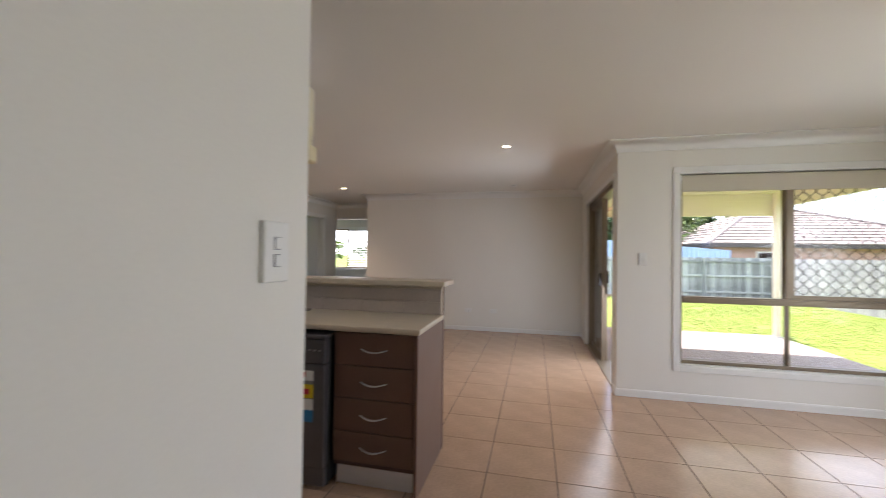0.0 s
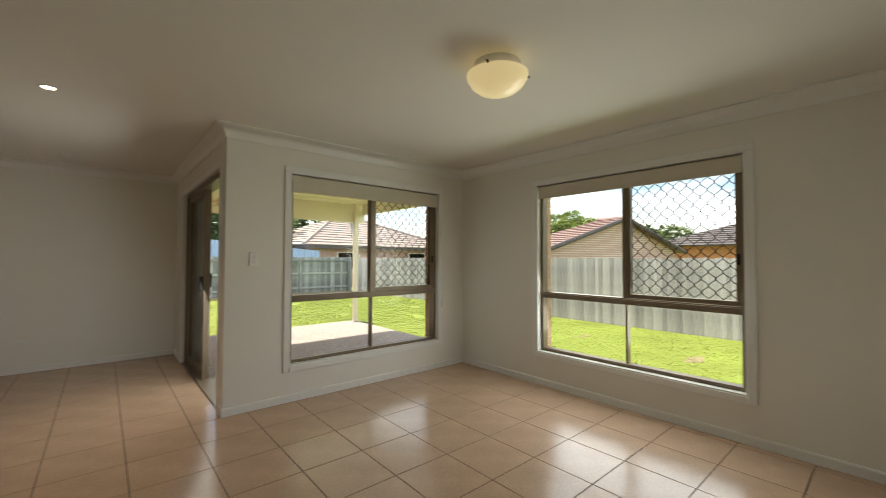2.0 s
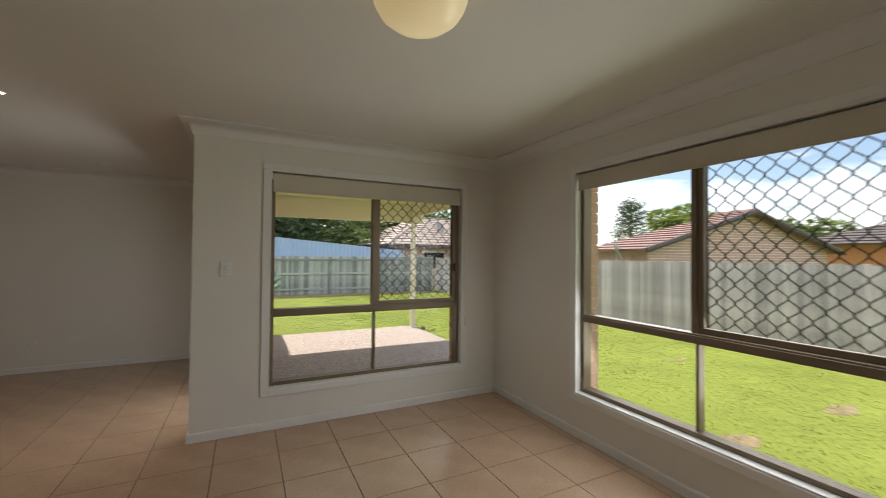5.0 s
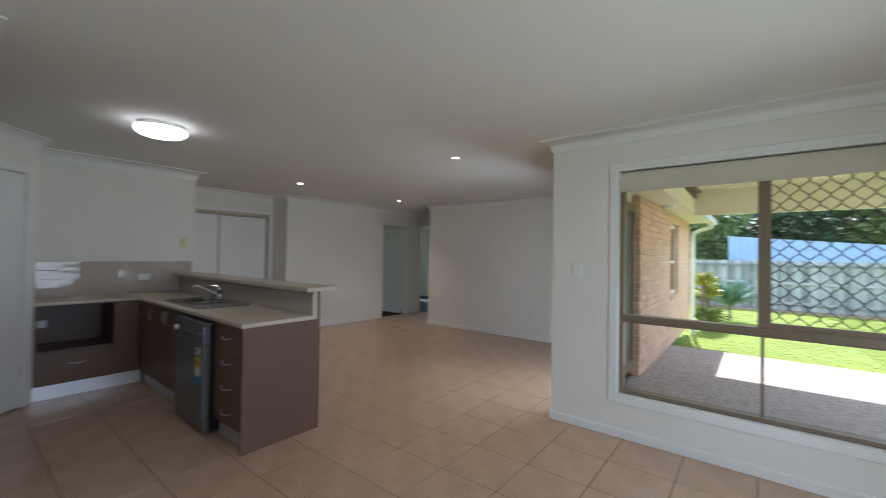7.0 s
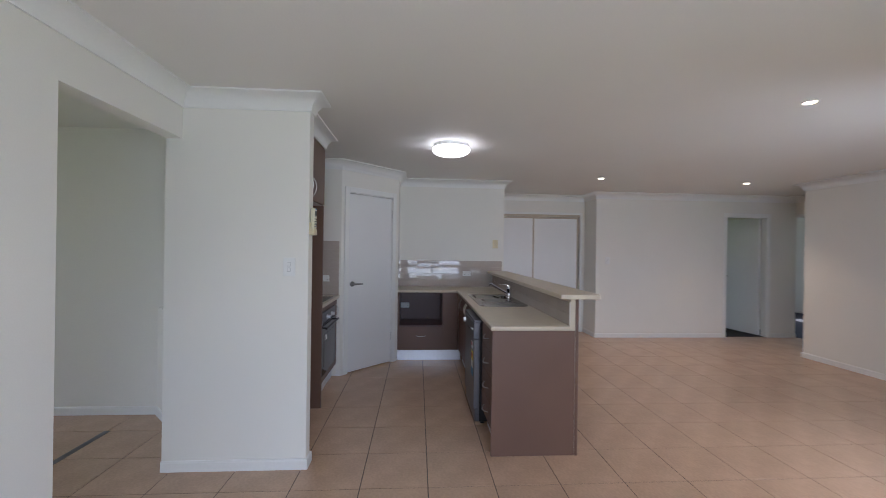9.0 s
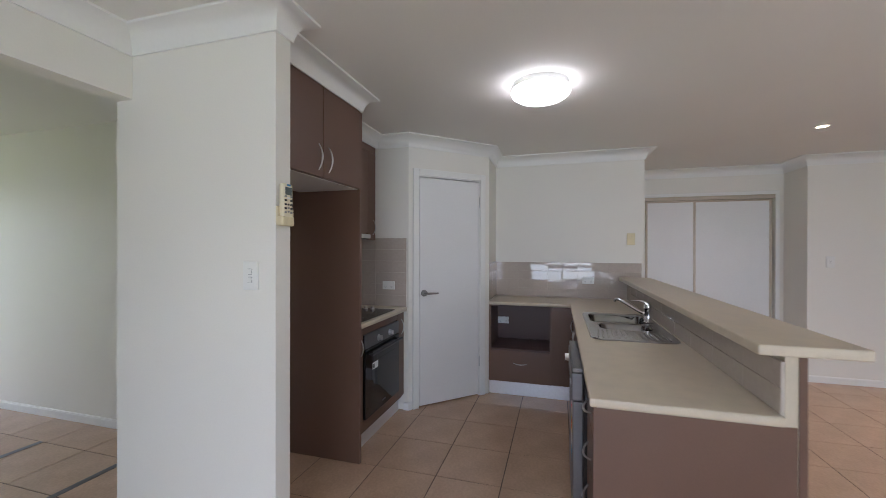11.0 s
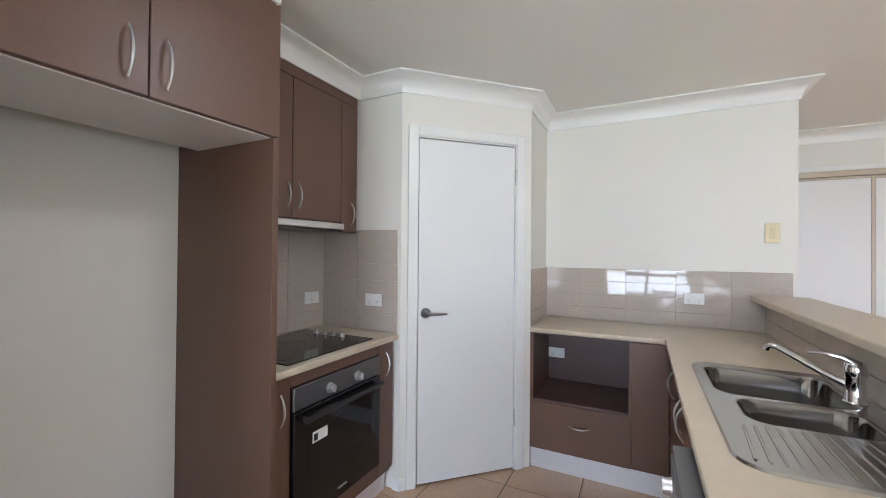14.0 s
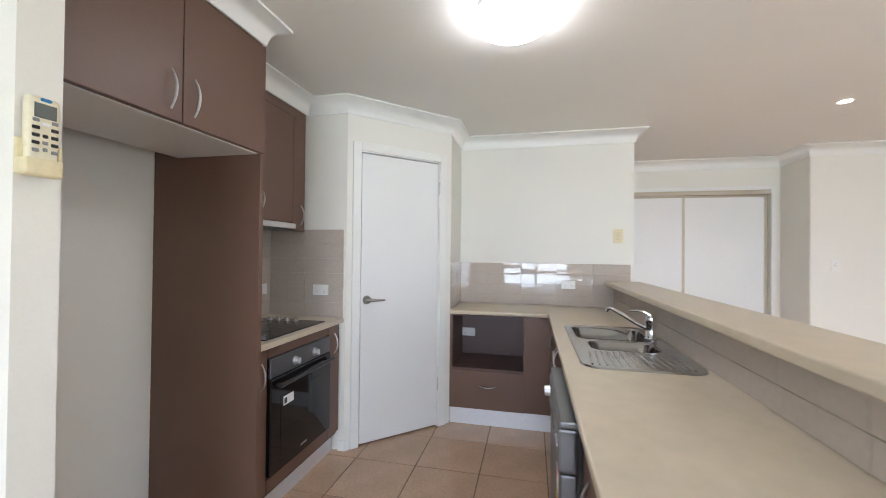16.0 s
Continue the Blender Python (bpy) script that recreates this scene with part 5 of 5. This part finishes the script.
def gable_house(x, y, rz, w, l, eave, ridge, roof_m, wall_m, label):
    h_ = thing("neighbour_house", x, y, GZ, rz, label, "house", "neighbouring houses")
    e, r = eave - GZ, ridge - GZ
    bm_ = bmesh.new()
    lo = [bm_.verts.new(p) for p in ((-w / 2 + 0.4, 0.0, 0), (w / 2 - 0.4, 0.0, 0), (w / 2 - 0.4, 0.0, e + 0.1), (0, 0.0, r - 0.03), (-w / 2 + 0.4, 0.0, e + 0.1))]
    hi = [bm_.verts.new((v_.co.x, l * (0.38 if v_.co.z > e + 0.2 else 0.9), v_.co.z)) for v_ in lo]
    bm_.faces.new(lo), bm_.faces.new(hi)
    for i in range(5):
        bm_.faces.new((lo[i], lo[(i + 1) % 5], hi[(i + 1) % 5], hi[i]))
    part("wall", bm_, wall_m, h_, "pale brick gable wall")
    for r_ in range(int((r - e) / 0.1) + 6):
        zc = e - 0.5 + r_ * 0.1
        half = (w / 2 - 0.45) * (1 if zc < e + 0.1 else max(0.0, (r - 0.1 - zc) / (r - e - 0.1)))
        if half > 0.1:
            part("mortar_course", cuboid(-half, half, -0.012, 0.0, zc, zc + 0.018), MORTAR, h_)
    tiled_slope(h_, ((-w / 2, -0.35, e), (-w / 2, l, e), (0, l * 0.4, r), (0, -0.35, r)), roof_m, 14)
    tiled_slope(h_, ((w / 2, l, e), (w / 2, -0.35, e), (0, -0.35, r), (0, l * 0.4, r)), roof_m, 14)
    tiled_slope(h_, ((-w / 2, l, e), (w / 2, l, e), (0, l * 0.4, r), (0, l * 0.4, r)), roof_m, 14)
    for s_ in (-1, 1):
        part("barge_board", tube(bmesh.new(), [(s_ * w / 2, -0.37, e), (0, -0.37, r)], 0.10, 6), DARKTILE, h_, "dark verge capping")
    part("ridge_capping", tube(bmesh.new(), [(0, -0.38, r + 0.03), (0, l * 0.4, r + 0.03)], 0.10, 8), roof_m, h_)
    return h_


def hip_house(x, y, rz, w, l, eave, ridge, roof_m, wall_m, label):
    h_ = thing("neighbour_house", x, y, GZ, rz, label, "house", "neighbouring houses")
    e, r, k = eave - GZ, ridge - GZ, min(w, l) / 2
    part("wall", cuboid(-w / 2 + 0.5, w / 2 - 0.5, 0.5, l - 0.5, 0, e), wall_m, h_)
    a, b, c, d = (-w / 2, 0, e), (w / 2, 0, e), (w / 2, l, e), (-w / 2, l, e)
    p, q = ((-w / 2 + k, l / 2, r), (w / 2 - k, l / 2, r)) if w > l else ((0, k, r), (0, l - k, r))
    if w > l:
        for cs in ((a, b, q, p), (c, d, p, q), (b, c, q, q), (d, a, p, p)):
            tiled_slope(h_, cs, roof_m, 12)
    else:
        for cs in ((a, b, p, p), (b, c, q, p), (c, d, q, q), (d, a, p, q)):
            tiled_slope(h_, cs, roof_m, 12)
    for s_, t_ in ((a, p), (b, q if w > l else p), (p, q)):
        part("ridge_capping", tube(bmesh.new(), [Vector(s_) + Vector((0, 0, 0.05)), Vector(t_) + Vector((0, 0, 0.05))], 0.09, 6), roof_m, h_)
    part("fascia", box(box(cuboid(-w / 2, w / 2, -0.02, 0.02, e - 0.18, e + 0.02), -w / 2, -w / 2 + 0.04, 0, l, e - 0.18, e + 0.02), w / 2 - 0.04, w / 2, 0, l, e - 0.18, e + 0.02), DARKTILE, h_)
    for wx in (-w / 4, w / 5):
        wn_ = part("window", cuboid(wx - 0.8, wx + 0.8, 0.46, 0.5, 0.9, min(2.0, e - 0.25)), TRIM, h_)
        part("pane", cuboid(wx - 0.74, wx + 0.74, 0.45, 0.46, 0.96, min(1.94, e - 0.3)), BGLASS, wn_)
    return h_


def satellite_dish(x, y, z):
    d_ = thing("satellite_dish", x, y, z, 35, "dark grey satellite dish on a short mast", "satellite dish", "satellite dishes")
    part("mast", rod(bmesh.new(), (0, 0, -1.2), (0, 0, 0.1), 0.03, n=10), GREYT, d_)
    bm_ = lathe(bmesh.new(), [(0.0, 0.0), (0.2, 0.02), (0.38, 0.08), (0.45, 0.12), (0.44, 0.13), (0.37, 0.095), (0.2, 0.035), (0, 0.015)], n=24)
    bmesh.ops.transform(bm_, matrix=pose(0, -0.1, 0.15, 62, 0, 0), verts=bm_.verts[:])
    part("reflector", bm_, GREYT, d_, smooth=True)
    return d_


gable_house(20.0, 10.3, -8.6, 10.4, 3.0, 1.68, 3.2, REDTILE, FARBRICK, "brick house with a red-brown tiled gable roof behind the side fence")
hip_house(16.2, 23.6, 8, 13.0, 10.5, 2.05, 4.2, PINKTILE, FARBRICK, "single-storey house with pinkish tiled hip roof behind the fence")
hip_house(6.8, 44.0, 0, 12.0, 9.0, 3.0, 5.4, PINKTILE, FARBRICK, "distant house with a tiled hip roof")
hip_house(41.0, 6.5, 90, 14.0, 11.0, 2.2, 4.1, DARKTILE, ORANGEBRICK, "distant orange brick house with a dark tiled roof")
hip_house(60.0, 52.0, 45, 14.0, 11.0, 1.8, 3.6, DARKTILE, FARBRICK, "far house roof among the trees")
satellite_dish(14.6, 11.9, 1.42)
satellite_dish(13.6, 24.6, 3.0)
sh = thing("garden_shed", 2.9, 20.9, GZ, 0, "pale blue corrugated metal garden shed behind the fence", "shed")
bm_ = bmesh.new()
NC = 150
tops, bots = [], []
for k in range(NC + 1):
    xx = 7.0 * k / NC
    oy_ = 0.02 * (1 if k % 4 in (0, 1) else -1)
    tops.append(bm_.verts.new((xx, oy_, 2.58 - 0.085 * xx)))
    bots.append(bm_.verts.new((xx, oy_, 0)))
for k in range(NC):
    bm_.faces.new((bots[k], bots[k + 1], tops[k + 1], tops[k]))
part("front_sheet", bm_, BLUEMETAL, sh)
part("body", cuboid(0.02, 6.98, 0.05, 2.5, 0, 1.9), BLUEMETAL, sh)


# trees and plants
def crown_points(blobs, n):
    out, nor = [], []
    for bx, by, bz, br, bh in blobs:
        k = int(n * br * br / sum(b[3] ** 2 for b in blobs))
        d_ = rng.normal(size=(k, 3))
        d_ /= np.linalg.norm(d_, axis=1, keepdims=True)
        rad = rng.uniform(0.55, 1.05, (k, 1)) ** 0.6
        out.append(d_ * rad * [br, br, bh] + [bx, by, bz])
        nor.append(d_ + rng.normal(0, 0.7, (k, 3)))
    return np.concatenate(out), np.concatenate(nor)


def tree(x, y, h, spread, material, label, n=2600, size=0.3, blobs=9, lift=0.45):
    t_ = thing("tree", x, y, GZ, 0, label, "tree", "background trees")
    bm_ = bmesh.new()
    tube(bm_, [(0, 0, 0), (0.1, 0.05, h * 0.25), (0.0, 0.1, h * 0.55), (0.15, 0, h * 0.85)], [h * 0.028, h * 0.022, h * 0.015, h * 0.005], 8)
    bl = []
    for k in range(blobs):
        a = 6.283 * k / blobs + rng.uniform(-0.4, 0.4)
        rr = spread * rng.uniform(0.25, 0.68)
        zz = h * rng.uniform(lift, 0.9)
        p = (rr * math.cos(a), rr * math.sin(a), zz)
        tube(bm_, [(0.05, 0.05, h * rng.uniform(0.3, 0.5)), (p[0] * 0.5, p[1] * 0.5, zz - h * 0.1), p], [h * 0.012, h * 0.008, h * 0.003], 6)
        bl.append((*p, spread * rng.uniform(0.28, 0.45), h * rng.uniform(0.1, 0.17)))
    part("trunk", bm_, BARK, t_, smooth=True)
    p_, d_ = crown_points(bl, n)
    scatter("crown", p_, d_, size, size * 0.55, material, t_)
    return t_


def hoop_pine(x, y, h):
    """A conifer with a bare trunk, whorled limbs and tufts at their ends."""
    t_ = thing("pine_tree", x, y, GZ, 0, "tall dark pine with open tufted whorls", "tree", "background trees")
    bm_ = tube(bmesh.new(), [(0, 0, 0), (0.05, 0, h * 0.5), (0, 0, h)], [0.22, 0.15, 0.04], 8)
    bl = []
    for k in range(34):
        zz = h * (0.38 + 0.6 * k / 34)
        a = k * 2.4
        ln = 1.5 * (1.15 - 0.75 * k / 34) * rng.uniform(0.7, 1.1)
        p = (ln * math.cos(a), ln * math.sin(a), zz + 0.25)
        tube(bm_, [(0, 0, zz), (p[0] * 0.6, p[1] * 0.6, zz), p], [0.05, 0.035, 0.02], 5)
        bl.append((*p, 0.42, 0.26))
        bl.append((p[0] * 0.65, p[1] * 0.65, zz + 0.1, 0.34, 0.2))
    part("trunk", bm_, BARK, t_)
    p_, d_ = crown_points(bl, 5200)
    scatter("crown", p_, d_, 0.17, 0.06, LEAFD, t_)
    return t_


hoop_pine(31.8, 24.7, 6.5)
tree(26.0, 16.1, 4.9, 2.3, LEAFL, "round-crowned light green tree behind the side house", 11000, 0.24, 20, 0.5)
tree(45.0, 49.0, 4.5, 3.5, LEAFD, "distant dark green tree", 1800, 0.4)
tree(40.0, 47.0, 3.2, 2.6, LEAFM, "distant green tree beyond the fence", 1500, 0.4)
tree(33.0, 13.6, 4.2, 2.2, LEAFM, "green garden tree beside the orange house", 1800, 0.3)
tree(4.2, 27.5, 7.5, 3.4, LEAFD, "dark leafy tree behind the shed", 8000, 0.26, 16, 0.22)
tree(8.2, 29.5, 7.0, 3.6, LEAFM, "leafy green tree behind the shed", 8000, 0.26, 16, 0.22)
tree(0.6, 24.5, 6.5, 3.2, LEAFM, "leafy green tree behind the back fence", 8000, 0.26, 16, 0.22)
tree(12.5, 33.5, 6.5, 3.6, LEAFD, "dark gum tree behind the houses", 3200, 0.36)
tree(-4.5, 27.0, 8.0, 3.5, LEAFD, "dark leafy tree beyond the far room", 2600, 0.36)
tree(-3.5, 17.0, 4.2, 1.8, LEAFM, "leafy garden tree outside the far room", 3000, 0.22)
tree(22.5, 46.0, 7.5, 4.5, LEAFM, "distant green tree behind the hip roof", 2600, 0.45)
for k in range(22):
    a = radians(4 + k * 8.2)
    tree(90 * math.cos(a) + rng.uniform(-6, 6), 90 * math.sin(a) + rng.uniform(-6, 6), rng.uniform(3.4, 5.6), 6.0, LEAFD if k % 2 else LEAFM, "far wooded skyline tree", 700, 1.0, 7, 0.3)


def rosette(x, y, n, length, width, material, label, up=0.8, droop=0.35, lift=0.0):
    """A plant of strap leaves that spring from one base."""
    r_ = thing("garden_plant", x, y, GZ, 0, label, "plant", "garden plants")
    a = rng.uniform(0, 6.283, n)
    e = rng.uniform(0.1, 1.0, n) * up
    d_ = np.stack([np.cos(a), np.sin(a), e * 1.6], 1)
    p_ = np.stack([0.05 * np.cos(a), 0.05 * np.sin(a), lift + rng.uniform(0.0, 0.25, n) * length], 1)
    scatter("leaves", p_, d_, length, width, material, r_, droop=droop)
    part("stem", tube(bmesh.new(), [(0, 0, -0.02), (0, 0, lift + length * 0.3)], 0.04, 8), BARK, r_)
    return r_


rosette(2.74, 13.3, 170, 0.36, 0.05, LEAFY, "yellow-green strappy cordyline shrub beside the wall", 1.8, 0.25, 1.05)
rosette(2.84, 13.6, 150, 0.36, 0.05, LEAFY, "yellow-green strappy cordyline near the wall", 1.8, 0.25, 0.75)
rosette(2.86, 13.1, 260, 0.50, 0.045, LEAFL, "light green strap-leaf clump beside the downpipe", 1.9, 0.3, 0.15)
rosette(3.16, 15.6, 120, 0.72, 0.085, LEAFB, "blue-green agave in front of the back fence", 1.3, 0.05, 0.40)
rosette(2.3, 18.3, 90, 0.8, 0.08, LEAFM, "green strap-leaf plant at the fence", 1.4, 0.2, 0.2)
rosette(6.15, 9.7, 40, 0.28, 0.02, LEAFM, "small green tuft at the patio post", 1.2)
# ---- floor tiles ----
PITCH, TX, TY = 0.405, 0.905, 2.467
REGIONS = [(-1.95, 5.08, 1.252, 5.302), (2.36, 5.08, 5.302, 5.36), (-3.30, 2.36, 5.302, 8.137), (-3.30, -1.95, 3.95, 5.302), (0.15, 2.0, -3.05, 1.252), (-2.74, -1.42, 8.137, 9.28)]
floor = thing("floor", 0, 0, 0, 0, "large glossy beige ceramic floor tiles with dark joints", "floor", kind="structure")
gb = bmesh.new()
for r in REGIONS:
    box(gb, *r, -0.10, -0.003)
part("grout_bed", gb, GROUT, floor)
tmesh, many = {}, []
for i in range(-12, 14):
    for j in range(-15, 20):
        cx0, cy0 = TX + i * PITCH, TY + j * PITCH
        for r in REGIONS:
            a, b, c, d = max(cx0, r[0]), min(cx0 + PITCH, r[1]), max(cy0, r[2]), min(cy0 + PITCH, r[3])
            if b - a > 0.012 and d - c > 0.012:
                many.append((abs((a + b) / 2 - 2.2) + abs((c + d) / 2 - 3.6), a, b, c, d))
many.sort()
rest = bmesh.new()
for k, (_, a, b, c, d) in enumerate(many):
    key = (round(b - a, 3), round(d - c, 3))
    if k < 300:
        if key not in tmesh:
            tmesh[key] = finish(cuboid(0.0027, key[0] - 0.0027, 0.0027, key[1] - 0.0027, -0.006, 0.0, 0.0012), "floor_tile", TILE)
        t_ = new("floor_tile", tmesh[key])
        t_.parent, t_.location = floor, (a, c, 0)
    else:
        box(rest, a + 0.0027, b - 0.0027, c + 0.0027, d - 0.0027, -0.006, 0.0)
part("far_tiles", rest, TILE, floor, kind="stuff")
part("dark_border", cuboid(0.50, 1.94, 0.425, 0.47, -0.005, 0.0015), STRIP, floor, "dark tile strip set in the entry floor")
part("dark_border", cuboid(0.50, 1.94, -0.43, -0.385, -0.005, 0.0015), STRIP, floor)
tagged(new("carpet", finish(box(cuboid(-6.0, -2.74, 5.8, 9.28, -0.08, 0.004), -6.0, 0.0, 9.28, 12.0, -0.08, 0.004), "carpet", CARPET)), "dark charcoal carpet of the bedrooms", "carpet", kind="structure")
